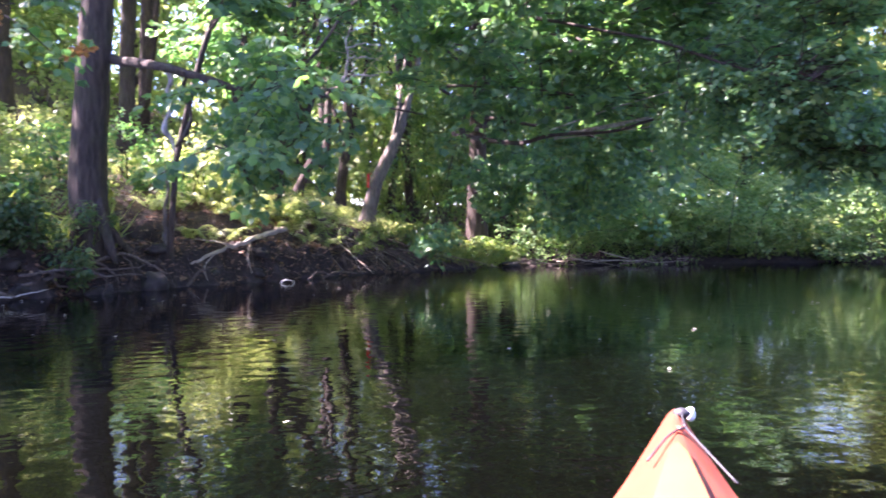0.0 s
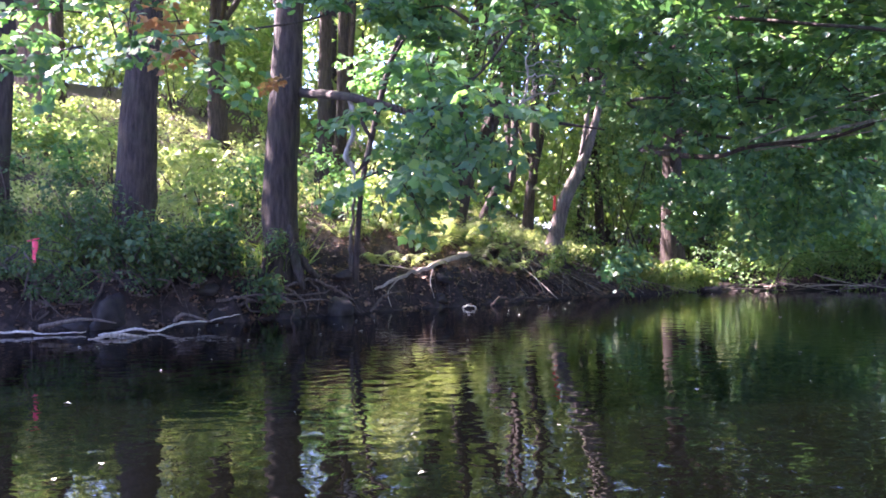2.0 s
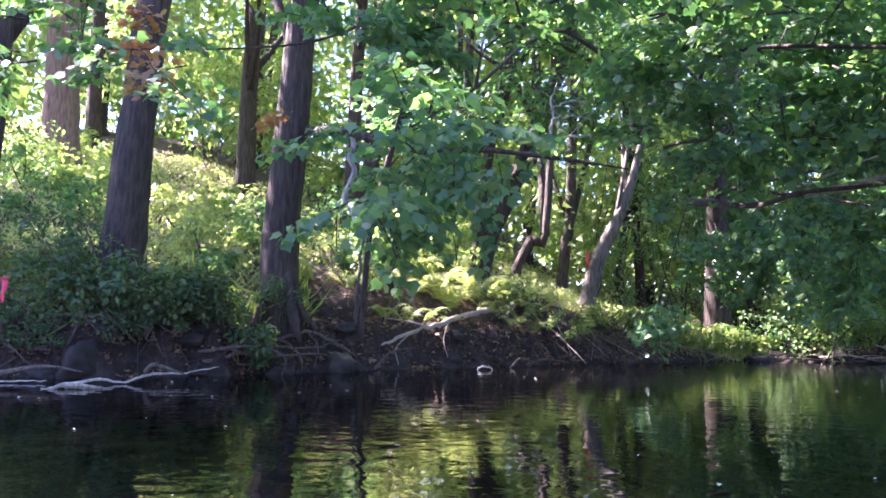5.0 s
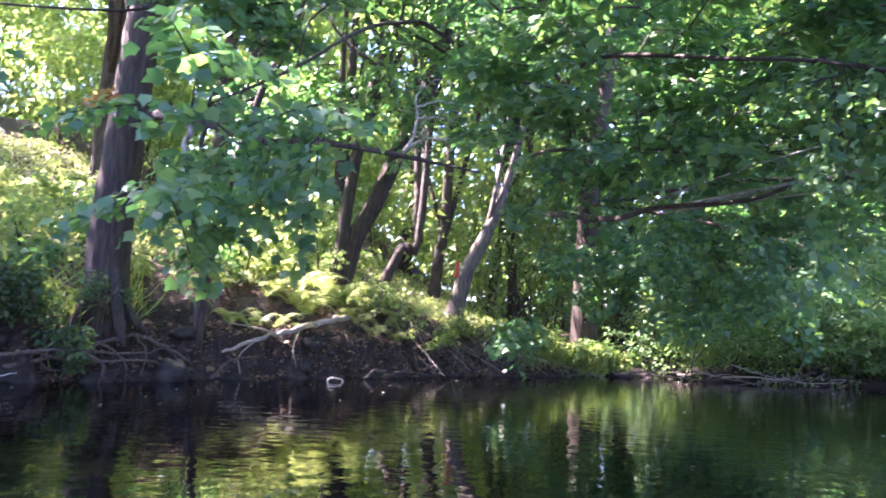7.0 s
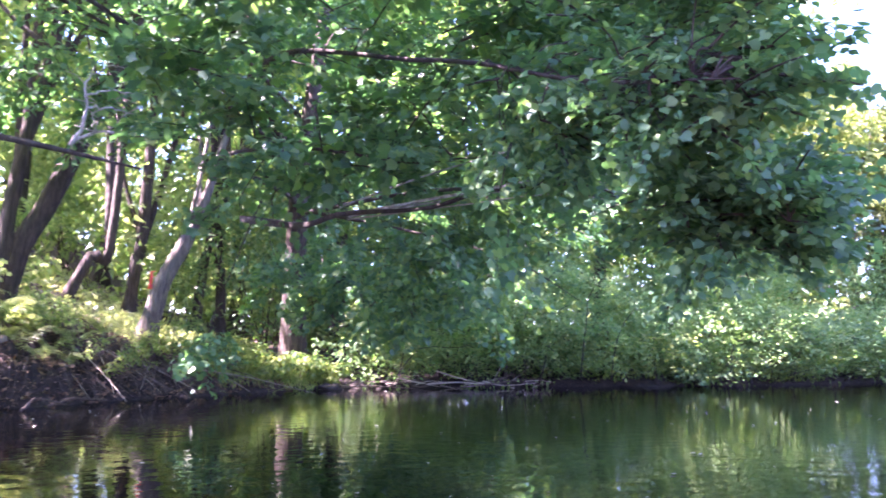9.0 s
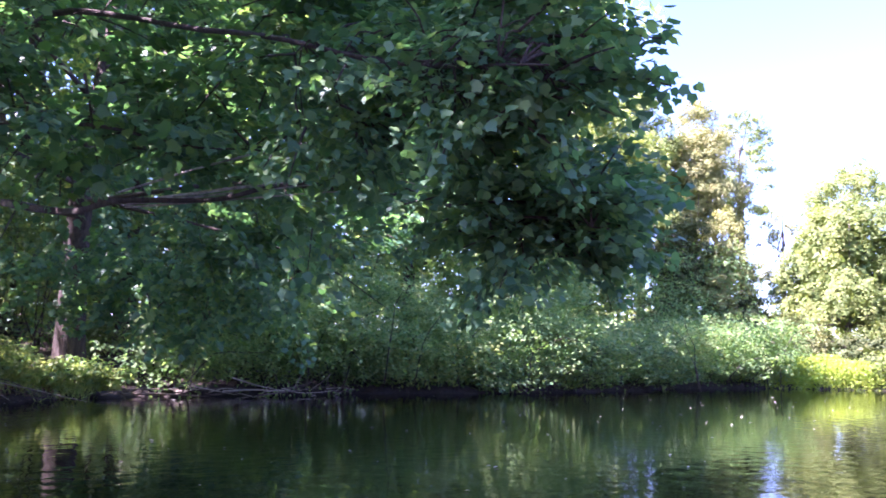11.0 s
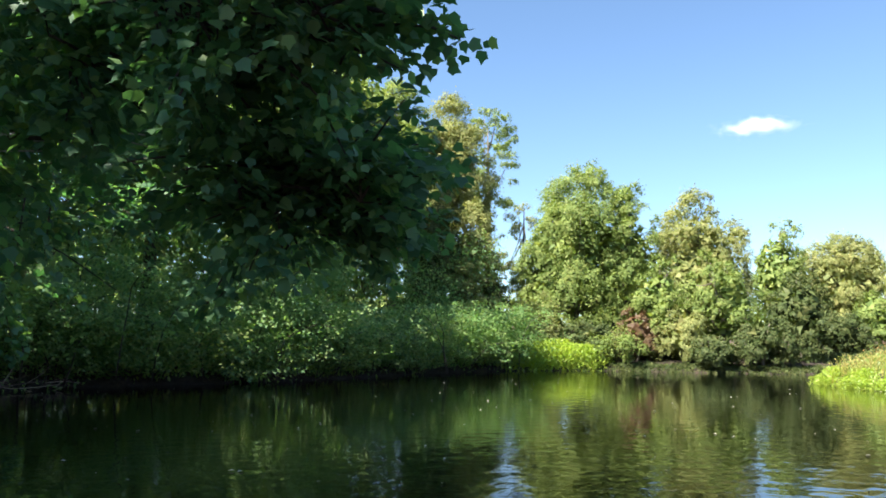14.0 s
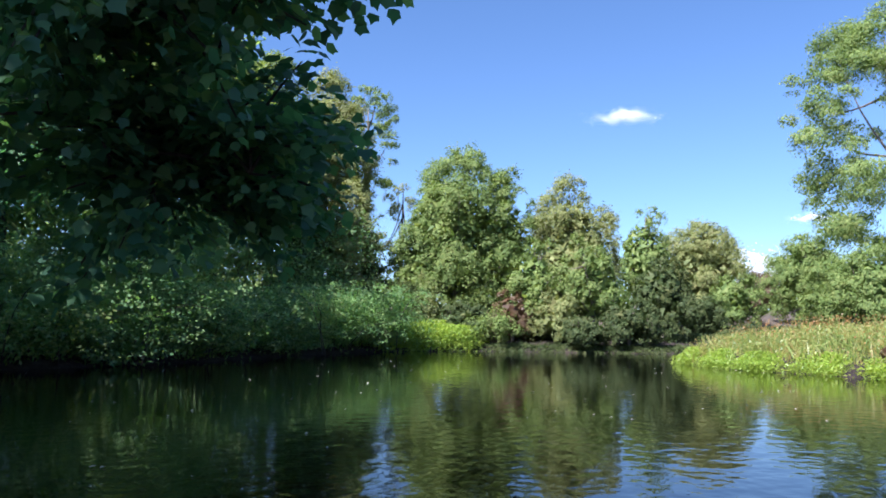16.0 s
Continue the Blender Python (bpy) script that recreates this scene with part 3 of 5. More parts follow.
# lower crown clump: unseen, added to shade the middle of the bank
tree("tree", "slim dark trunk deep in the wood", [(-5.34, 24, 3.6), (-5.35, 24, 6), (-5.3, 24, 7.8), (-5.1, 24, 13)],
     [0.26, 0.22, 0.2, 0.1], [((-5.2, 24, 13), (3, 3, 2), 12, 1.0), ((-4.4, 20.6, 9.8), (2.8, 2.0, 1.2), 26, 0.8)], WOOD_LEAF, 0.22, 100, BARK, limbs=6)
# tree added for its unseen high crown, which blocks sun from the bank
tree("tree", "added dark trunk whose high crown shades the bank", [(-2.1, 22.6, 2.8), (-2.05, 22.6, 6), (-1.9, 22.4, 8.5), (-1.7, 22.2, 12)],
     [0.2, 0.17, 0.14, 0.06], [((-1.4, 19.4, 10.2), (2.4, 1.3, 1.0), 18, 0.8)], WOOD_LEAF, 0.2, 100, BARK, limbs=7)
tree("tree", "slim dark trunk behind the reddish tree", [(-10.9, 26, 5), (-10.93, 26, 9.7), (-10.8, 26, 14)],
     [0.24, 0.2, 0.1], [((-11, 26, 14), (3, 3, 2), 12, 1.0)], WOOD_LEAF, 0.22, 100, BARK, limbs=4)
# the next three crowns are widened to shade leaves and bushes east of them
tree("tree", "forked tree leaning out from the bank", [(1.29, 17.6, 1.1), (1.52, 17.6, 2.17), (1.86, 17.6, 2.9), (2.2, 17.6, 3.79), (2.54, 17.6, 4.69), (2.89, 17.6, 5.65), (3.2, 17.6, 7)],
     [0.20, 0.17, 0.16, 0.15, 0.13, 0.11, 0.07], [((3.2, 17.8, 7.8), (2.6, 2.2, 1.2), 44, 0.7)], MAPLE, 0.15, 100, BARK, "oval", limbs=4)
tree("tree", "second stem of the forked tree", [(1.2, 17.5, 1.1), (1.35, 17.5, 2.16), (1.4, 17.5, 2.88), (1.62, 17.5, 4.44), (1.95, 17.5, 6)],
     [0.15, 0.12, 0.11, 0.10, 0.06], [((1.4, 18.2, 8.2), (2.2, 2.0, 1.0), 30, 0.7)], MAPLE, 0.15, 100, BARK, "oval", limbs=4)
tree("tree", "short leaning grey trunk with red tape", [(3.44, 19.5, 0.85), (3.71, 19.5, 1.95), (4.04, 19.5, 2.65), (4.4, 19.5, 3.6), (5, 19.6, 6)],
     [0.17, 0.15, 0.13, 0.08, 0.04], [((5.3, 20.2, 7.2), (2.2, 1.8, 1.2), 36, 0.7)], MAPLE, 0.15, 100, BARK_GREY, "oval", limbs=4)
tree("sapling", "thin bent sapling at the bank's edge", [(-0.18, 14.2, 0.65), (-0.09, 14.2, 1.64), (0.0, 14.2, 2.24), (0.39, 14.2, 3.77), (0.78, 14.2, 4.7), (1.0, 14.1, 5.6)],
     [0.05, 0.04, 0.045, 0.045, 0.035, 0.02], [((1.0, 14.0, 5.6), (1.0, 1.0, 0.6), 6, 0.4)], MAPLE, 0.13, 60, BARK, "oval", limbs=3, sides=8, flare=1.2)

back = [(1.99, 22.0, 2.82, 3.59, 0.13), (3.18, 23.0, 3.42, 4.0, 0.16), (4.69, 24.0, 5.02, 4.7, 0.12), (5.34, 24.0, 5.2, 4.2, 0.14), (-2.2, 25, -2.0, 5, 0.2), (0.2, 27, 0.5, 5, 0.22), (-7.5, 30, -7.2, 6, 0.25),
        (2.5, 31, 2.7, 6, 0.22), (6.5, 30, 6.5, 6, 0.22), (-13, 24, -13, 8, 0.3), (-14, 32, -14, 8, 0.3), (-3.8, 33, -3.6, 7, 0.26), (11.5, 30, 11.4, 6, 0.2), (16, 29, 16, 6, 0.22), (-16, 22, -16, 7, 0.3), (-15, 15, -15, 6, 0.3), (-19, 18, -19, 7, 0.3), (-20, 26, -20, 8, 0.3), (-10.5, 13, -10.5, 5, 0.25)]
rng = np.random.default_rng(116)
for k, (x, y, x2, z2, r) in enumerate(back):
    z = gz(x, y)
    h = 12.5 + 4.5 * rng.random()
    # western crowns are made wider and denser, mostly unseen, to shade the bank
    tree("tree", "woodland tree with a slim trunk and yellow-green crown", [(x, y, z), (x + 0.5 * (x2 - x), y, z + 0.5 * (z2 - z)), (x2, y, z2), (x2 + 0.3, y + 0.3, z + h)],
         [r, r * 0.85, r * 0.8, r * 0.3], [((x2 + 0.2, y + 0.4, z + h * 0.74), (2.9, 2.9, h * 0.27), 19, 1.05) if x > -8 or y > 19 else ((x2 + 0.2, y + 0.4, z + h * 0.72), (4.2, 3.6, h * 0.22), 80, 1.1)], WOOD_LEAF, 0.24, 130, BARK, "tri", limbs=5, group="trees of the wood", sides=9)

rng = np.random.default_rng(102)
# ---- the maple over the water ----
maple_base = np.array([6.4, 20.6, gz(6.4, 20.6)])
maple = root("maple_tree", maple_base, "maple with long leafy boughs hanging over the water", "tree")
g = Geo()
tube(g, glide([maple_base - (0, 0, 0.3), maple_base + (-0.1, -0.3, 1.6), maple_base + (-0.2, -0.9, 3.4), maple_base + (0.0, -1.3, 6), maple_base + (0.2, -1.4, 9)], 18), [0.32, 0.22, 0.20, 0.15, 0.05], 12, 0.06)
part("trunk", g.mesh("trunk", BARK, True, maple_base), maple)
crotch = maple_base + (-0.2, -0.8, 2.9)
rng = np.random.default_rng(117)
BOUGHS = [
    [crotch, (4.5, 15.5, 2.6), (4.6, 12.2, 2.05), (4.86, 11.38, 2.07), (5.4, 10.69, 2.05), (5.8, 10.24, 2.16), (6.42, 9.73, 2.18), (6.7, 9.2, 1.9)],
    [crotch + (0, 0, 0.5), (4.2, 15.0, 3.3), (4.5, 11.4, 2.66), (5.17, 10.82, 2.48), (5.63, 10.47, 2.46)],
    [crotch + (0, 0, 0.9), (4.3, 13.0, 3.9), (4.9, 9.4, 2.9), (5.05, 7.6, 2.2), (5.05, 6.5, 1.86)],
    [crotch + (0, 0, 1.2), (3.0, 13.2, 4.2), (2.2, 10.2, 3.3), (1.6, 8.6, 2.3), (1.0, 8.1, 1.8)],
    [crotch + (0, 0, 0.2), (6.8, 14.5, 3.0), (6.6, 10.2, 2.2), (6.1, 8.0, 1.65), (5.8, 6.9, 1.42)],
    [crotch + (0, 0, 1.6), (1.6, 13.5, 4.8), (-0.2, 10.6, 3.4), (-1.3, 8.7, 2.7)],
    # unseen bough that carries some of the added shade sprays
    [crotch + (0, 0, 2.2), (3.2, 15.0, 6.0), (1.9, 11.0, 6.2), (1.7, 8.3, 5.7)],
    [crotch + (0.2, 0, 1.4), (8.5, 15.5, 4.6), (10.4, 13.2, 4.6), (11.4, 12.0, 4.2)],
    [crotch + (0.2, 0, 0.3), (8.0, 17.2, 2.8), (8.8, 15.4, 2.2), (9.3, 14.2, 1.5)],
    [crotch + (0, 0, 0.4), (5.05, 16.24, 3.30), (4.10, 14.69, 1.25)],
]
bough_places = []
for k, pts in enumerate(BOUGHS):
    b = Geo()
    line = glide([np.asarray(p, float) for p in pts], 30)
    tube(b, line, np.array([0.06, 0.034, 0.022, 0.015, 0.004]) * (1.0 if k == 0 else 0.8), 8, 0.16)
    part("bough", b.mesh("bough", BARK, True, maple_base), maple, "" if k else "weathered bare bough")
    bough_places.append(line)
bough_places = np.concatenate(bough_places)
for k in range(5):
    o = 0.14 * rng.standard_normal(3)
    b = Geo()
    tube(b, glide([np.array((4.9, 11.4, 2.05)) + 0.4 * o, np.array((5.6, 10.5, 2.13)) + o, np.array((6.3, 9.8, 2.2)) + 1.4 * o, np.array((6.9, 9.3, 2.05)) + 2.2 * o], 14), [0.011, 0.009, 0.006, 0.003], 6, 0.2)
    part("dead_branch", b.mesh("dead_branch", DEAD if k % 2 else PEELED, True, maple_base), maple, "pale dead branch")

# sprays centred above z 6: unseen, added to shade leaves and darken the water
SPRAYS = [  # centre, half sizes, sprays, leaf length
    ((1.30, 8.4, 2.05), (0.95, 0.7, 0.26), 22, 0.10), ((1.15, 8.7, 1.58), (0.45, 0.3, 0.08), 6, 0.10), ((1.3, 10.0, 2.35), (0.9, 0.8, 0.3), 16, 0.11), ((1.0, 10.6, 3.5), (1.3, 0.9, 0.3), 14, 0.11),
    ((-1.4, 8.8, 2.85), (0.9, 0.6, 0.3), 11, 0.10), ((2.7, 8.3, 2.75), (1.1, 0.8, 0.45), 30, 0.10), ((4.3, 11.2, 3.5), (2.0, 1.8, 1.0), 74, 0.115),
    ((4.7, 12.5, 2.8), (1.5, 1.5, 0.7), 20, 0.115), ((6.0, 10.3, 2.65), (1.1, 1.4, 0.6), 40, 0.11), ((5.24, 7.05, 2.0), (0.30, 0.5, 0.22), 56, 0.046), ((5.80, 7.35, 1.56), (0.36, 0.45, 0.22), 46, 0.052),
    ((5.2, 6.95, 2.6), (0.55, 0.7, 0.38), 84, 0.046), ((5.4, 8.3, 2.3), (0.6, 0.6, 0.4), 42, 0.060), ((7.5, 14.0, 3.4), (2.2, 2.3, 1.5), 62, 0.125), ((8.0, 16.3, 2.2), (2.2, 1.6, 1.0), 40, 0.13),
    ((5.0, 14.5, 5.0), (3.0, 2.8, 1.5), 50, 0.14), ((9.3, 13.6, 5.4), (2.0, 2.0, 1.3), 34, 0.13), ((6.9, 10.0, 3.8), (1.1, 1.3, 0.9), 76, 0.080), ((10.8, 17.0, 3.6), (1.8, 1.6, 1.3), 24, 0.14),
    ((4.2, 9.0, 4.4), (2.2, 1.8, 0.8), 100, 0.075), ((7.0, 12.0, 6.5), (3.0, 3.0, 1.2), 40, 0.15), ((6.2, 8.6, 3.3), (0.9, 0.9, 0.6), 62, 0.062), ((2.8, 9.8, 6.4), (1.9, 1.4, 0.5), 80, 0.13), ((1.0, 12.3, 7.4), (2.4, 1.8, 0.9), 34, 0.15),
    ((2.8, 14.6, 7.9), (2.4, 2.0, 1.0), 72, 0.17), ((1.8, 13.9, 6.3), (1.6, 1.2, 0.5), 38, 0.15), ((2.3, 8.1, 6.3), (1.7, 1.2, 0.5), 60, 0.13), ((3.6, 7.6, 4.9), (0.9, 0.8, 0.4), 26, 0.11), ((2.7, 15.8, 4.7), (1.4, 0.9, 0.8), 34, 0.12), ((6.01, 7.35, 1.50), (0.2, 0.22, 0.16), 16, 0.046), ((6.33, 7.87, 1.72), (0.25, 0.25, 0.2), 18, 0.05), ((4.5, 11.4, 7.0), (2.2, 1.6, 0.6), 44, 0.15), ((0.9, 15.9, 4.4), (1.0, 0.8, 0.6), 18, 0.12), ((6.1, 17.8, 2.3), (1.2, 1.0, 0.9), 26, 0.11),
    ((4.10, 14.69, 1.00), (0.16, 0.16, 0.28), 4, 0.085),
]


def spray(start, way, length, leaf, twigs, at, axis, normal):
    """A flat, drooping leafy twig with side shoots."""
    way = way / np.linalg.norm(way)
    side = np.cross(way, (0, 0, 1))
    side /= np.linalg.norm(side) + 1e-9
    tilt = 0.35 * rng.standard_normal()
    up = np.array([0, 0, 1.0]) + tilt * side
    n = 6
    s = np.linspace(0, 1, n)
    main = start + way * (s * length)[:, None] + np.stack([0 * s, 0 * s, -0.16 * length * s**2], 1)
    tube(twigs, main, [0.006 + 0.006 * length, 0.003], 4, 0.1)
    for i in range(1, n):
        for sgn in (-1, 1):
            L = length * 0.62 * (1.1 - 0.75 * s[i]) * (0.7 + 0.5 * rng.random())
            d = way * 0.75 + side * sgn * 0.8 + 0.15 * rng.standard_normal(3)
            m = max(2, int(L / (leaf * 0.72)))
            q = (np.arange(m) + 0.6) / m
            p = main[i] + d * (q * L)[:, None] + np.stack([0 * q, 0 * q, -0.22 * L * q**2], 1)
            for sg in (-1, 1):
                at.append(p + 0.03 * rng.standard_normal(p.shape))
                axis.append(d * 0.8 + sg * np.cross(d, up) * 0.9 + np.array([0, 0, -0.55]) + 0.35 * rng.standard_normal(p.shape))
                normal.append(up + 0.42 * rng.standard_normal(p.shape) + 0.12 * way)


# gaps in the leaves: from, to, clear radius
CLEARINGS = [((-0.85, 13.3, 3.2), (0.4, 8.4, 2.1), 0.42), ((0.0, 12.1, 2.95), (0.7, 7.5, 1.9), 0.40), ((0.08, 12.1, 2.3), (0.7, 8.2, 1.75), 0.30), ((-1.15, 13.5, 2.0), (0.0, 8.5, 1.5), 0.38), ((-1.1, 13.5, 2.7), (0.0, 9.5, 2.0), 0.38), ((0.6, 11.7, 2.7), (1.0, 9.5, 2.2), 0.30),
             ((2.6, 14.0, 3.4), (2.3, 7.0, 1.85), 0.62), ((3.0, 14.0, 3.5), (2.6, 8.0, 2.2), 0.55),
             ((5.71, 7.49, 1.74), (10.80, 13.40, 3.77), 0.42), ((6.02, 7.19, 1.83), (11.10, 11.70, 3.81), 0.36), ((6.39, 8.61, 1.41), (11.00, 14.53, 2.26), 0.35)]


def in_clearing(p):
    for a, b, r in CLEARINGS:
        a, b = np.asarray(a), np.asarray(b)
        t = np.clip((p - a) @ (b - a) / ((b - a) @ (b - a)), 0, 1)
        if np.linalg.norm(p - a - t * (b - a)) < r:
            return True
    return False


def leafy_boughs(owner, base, sprays, places, leaf_mat, name="foliage", towards=(0.0, -1.0, -0.1)):
    for c, r, n, leaf in sprays:
        at, axis, normal, twigs = [], [], [], Geo()
        for i in range(n):
            start = np.asarray(c) + scatter(1)[0] * np.asarray(r) * rng.random() ** 0.4
            if leaf > 0.055 and leaf_mat is MAPLE and in_clearing(start):
                continue
            near = places[np.argmin(((places - start) ** 2).sum(1))]
            way = 0.55 * np.asarray(towards) + 0.9 * (start - near) / (np.linalg.norm(start - near) + 0.2) + 0.5 * rng.standard_normal(3) * (1, 1, 0.4)
            if 0.10 < np.linalg.norm(start - near) < 0.4:
                mid = (start + near) / 2 + (0, 0, 0.06)
                tube(twigs, glide([near, mid, start], 5), [0.007, 0.004], 4, 0.1)
            spray(start, way, leaf * (5.0 + 3.0 * rng.random()), leaf, twigs, at, axis, normal)
        at, axis, normal = (np.concatenate(q) for q in (at, axis, normal))
        part(name, leaves(name, at, axis, normal, leaf * (0.7 + 0.55 * rng.random(len(at))), "maple" if leaf < 0.118 else "oval", leaf_mat, base), owner)
        tagged(part("twig_work", twigs.mesh("twig_work", BARK, False, base), owner), kind="stuff")


rng = np.random.default_rng(118)
leafy_boughs(maple, maple_base, [(c, r, int(n * (1.3 if c[2] < 4.5 else 1.0)), leaf * (0.86 if leaf > 0.09 and c[2] < 4.5 else 1.0)) for c, r, n, leaf in SPRAYS], bough_places, MAPLE)
leafy_boughs(maple, maple_base, [((-1.34, 10.40, 3.22), (0.55, 0.4, 0.15), 3, 0.085), ((-0.83, 12.60, 3.27), (0.2, 0.2, 0.1), 1, 0.08)], bough_places, AUTUMN, "autumn_foliage")

rng = np.random.default_rng(103)
# ---- undergrowth of the wooded bank ----
rng = np.random.default_rng(119)
for k in range(26):
    x = -7.4 + 5.85 * k / 25 + 0.2 * rng.standard_normal()
    y = float(np.interp(x, [p[0] for p in NORTH], [p[1] for p in NORTH])) + (1.15 if -4.9 < x < -3.5 else 0.55) + 0.35 * rng.random()
    shrub("bank_herb", "dark green shaded herbs hanging over the soil bank", x, y, 0.6 + 0.9 * rng.random(), 0.35 + 0.85 * rng.random() ** 1.5, SHADED_HERB, 0.045 + 0.035 * rng.random(), 620, "oval", "herbs on the bank", 9, (0.05, -0.45), category="herb", bark=WET_WOOD)
rng = np.random.default_rng(301)
for k in range(14):
    x = -7 + 5.2 * rng.random()
    y = float(np.interp(x, [p[0] for p in NORTH], [p[1] for p in NORTH])) + 0.18 + 0.3 * rng.random()
    shrub("bank_herb", "small shade-darkened herb rooted in the eroded soil", x, y, 0.4 + 0.4 * rng.random(), 0.25 + 0.3 * rng.random(), SHADED_HERB, 0.04, 300, "oval", "herbs on the bank", 6, (0.0, -0.3), category="herb", bark=WET_WOOD)
for k in range(22):
    x = -0.9 + 4.4 * rng.random()
    y = float(np.interp(x, [p[0] for p in NORTH], [p[1] for p in NORTH])) + (1.5 if x < 2.4 else 0.3) + 0.9 * rng.random()
    shrub("bank_herb", "straggling herb among ferns on the bank edge", x, y, 0.45 + 0.4 * rng.random(), 0.25 + 0.35 * rng.random(), (WOOD_LEAF, SHRUB, GRASS)[k % 3], 0.045, 320, "oval", "herbs on the bank", 6, (0.0, -0.25), category="herb", bark=WET_WOOD)
rng = np.random.default_rng(304)
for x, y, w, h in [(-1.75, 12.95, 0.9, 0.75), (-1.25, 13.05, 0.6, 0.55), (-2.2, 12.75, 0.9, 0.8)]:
    shrub("bank_herb", "dark green shaded herbs hanging over the soil bank", x, y, w, h, SHADED_HERB, 0.07, 620, "oval", "herbs on the bank", 8, (0.05, -0.4), category="herb", bark=WET_WOOD)
rng = np.random.default_rng(302)
for k in range(40):
    x = -8.5 + 9.6 * rng.random()
    y = float(np.interp(x, [p[0] for p in NORTH], [p[1] for p in NORTH])) + 1.9 + 6.5 * rng.random() ** 1.3
    w = 0.8 + 0.9 * rng.random()
    shrub("seedling_tree", "knee-high leafy seedling on the sunlit slope", x, y, w, 0.5 + 1.1 * rng.random() ** 2, (WOOD_LEAF, MAPLE, FERN)[k % 3], 0.095, int(330 * w), "oval", "seedlings on the slope", 4, category="seedling")
rng = np.random.default_rng(120)
for k in range(30):
    x = -14 + 26 * rng.random()
    y = 15.5 + (22 * rng.random()) + max(0, x) * 0.55
    if shore(np.array([x]), np.array([y]))[0] < 1.5:
        continue
    w = 1.2 + 1.6 * rng.random()
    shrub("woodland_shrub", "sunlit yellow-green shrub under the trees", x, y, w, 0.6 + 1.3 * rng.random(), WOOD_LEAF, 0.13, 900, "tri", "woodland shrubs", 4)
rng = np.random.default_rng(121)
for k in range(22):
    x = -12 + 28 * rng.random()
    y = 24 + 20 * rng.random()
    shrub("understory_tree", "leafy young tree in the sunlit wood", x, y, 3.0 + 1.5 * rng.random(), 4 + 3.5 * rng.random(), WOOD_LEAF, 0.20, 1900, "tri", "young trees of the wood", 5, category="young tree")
rng = np.random.default_rng(122)
for x, y, s in [(0.45, 15.75, 0.5), (0.95, 16.0, 0.6), (1.3, 16.45, 0.65), (1.75, 16.75, 0.6), (0.2, 16.1, 0.45), (0.0, 16.6, 0.5), (2.1, 17.0, 0.55), (0.7, 16.4, 0.65), (1.45, 16.95, 0.6), (0.3, 16.9, 0.6), (-0.3, 16.4, 0.5), (2.4, 17.4, 0.5),
                (0.2, 17.4, 0.6), (1.05, 16.75, 0.6), (1.85, 17.2, 0.5), (1.0, 17.3, 0.6), (-0.6, 17.2, 0.6), (0.6, 17.9, 0.6), (2.1, 17.8, 0.55), (2.8, 18.3, 0.5), (0.75, 15.85, 0.4), (1.5, 16.35, 0.4), (2.0, 16.6, 0.35), (2.35, 16.95, 0.35), (0.35, 15.1, 0.4), (0.05, 15.0, 0.35), (0.6, 15.35, 0.4), (-0.3, 15.3, 0.4), (-0.55, 15.0, 0.35), (0.9, 15.55, 0.35)]:
    fern(x, y, 1.25 * s)

rng = np.random.default_rng(130)
pts = []
while len(pts) < 1500:
    x, y = -14 + 20 * rng.random(), 13 + 14 * rng.random()
    if shore(np.array([x]), np.array([y]))[0] > (2.4 if -1.7 < x < 0.3 else 1.3):
        pts.append((x, y, 0))
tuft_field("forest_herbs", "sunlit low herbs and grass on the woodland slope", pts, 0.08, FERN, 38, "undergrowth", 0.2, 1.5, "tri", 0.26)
rng = np.random.default_rng(305)
pts = []
while len(pts) < 190:
    x = -7.2 + 6.2 * rng.random()
    y = float(np.interp(x, [p[0] for p in NORTH], [p[1] for p in NORTH])) + 0.45 + 0.9 * rng.random()
    pts.append((x, y, 0))
tuft_field("edge_grass", "thin arching grass stems along the edge of the soil bank", pts, 0.42, GRASS, 12, "grass", 0.12, 0.75, "blade", 0.1)
rng = np.random.default_rng(131)
pts = []
while len(pts) < 230:
    t = 0.25 + 0.75 * rng.random()
    x = 3.6 + 3.3 * t
    y = 17.5 + 1.9 * t + 1.5 * rng.random() * (1 - 0.55 * t) + 0.1
    if 0.12 < shore(np.array([x]), np.array([y]))[0] < 1.8:
        pts.append((x, y, 0))
tuft_field("bank_grass", "bright green grass drooping over the low bank point", pts, 0.24, GRASS, 30, "grass", 0.16, 0.8, "blade", 0.2)
rng = np.random.default_rng(303)
for k in range(26):
    t = k / 25
    x = 3.9 + 2.9 * t + 0.15 * rng.standard_normal()
    y = 17.75 + 1.55 * t + 0.35 + 0.9 * rng.random() * (1 - 0.5 * t)
    shrub("bank_herb", "bright green leafy herb on the low bank point", x, y, 0.6 + 0.4 * rng.random(), 0.62 - 0.30 * t + 0.25 * rng.random(), (GRASS, SHRUB, GRASS)[k % 3], 0.06, 420, "oval", "herbs on the bank", 5, (0.1, -0.3), category="herb", bark=WET_WOOD)

rng = np.random.default_rng(104)
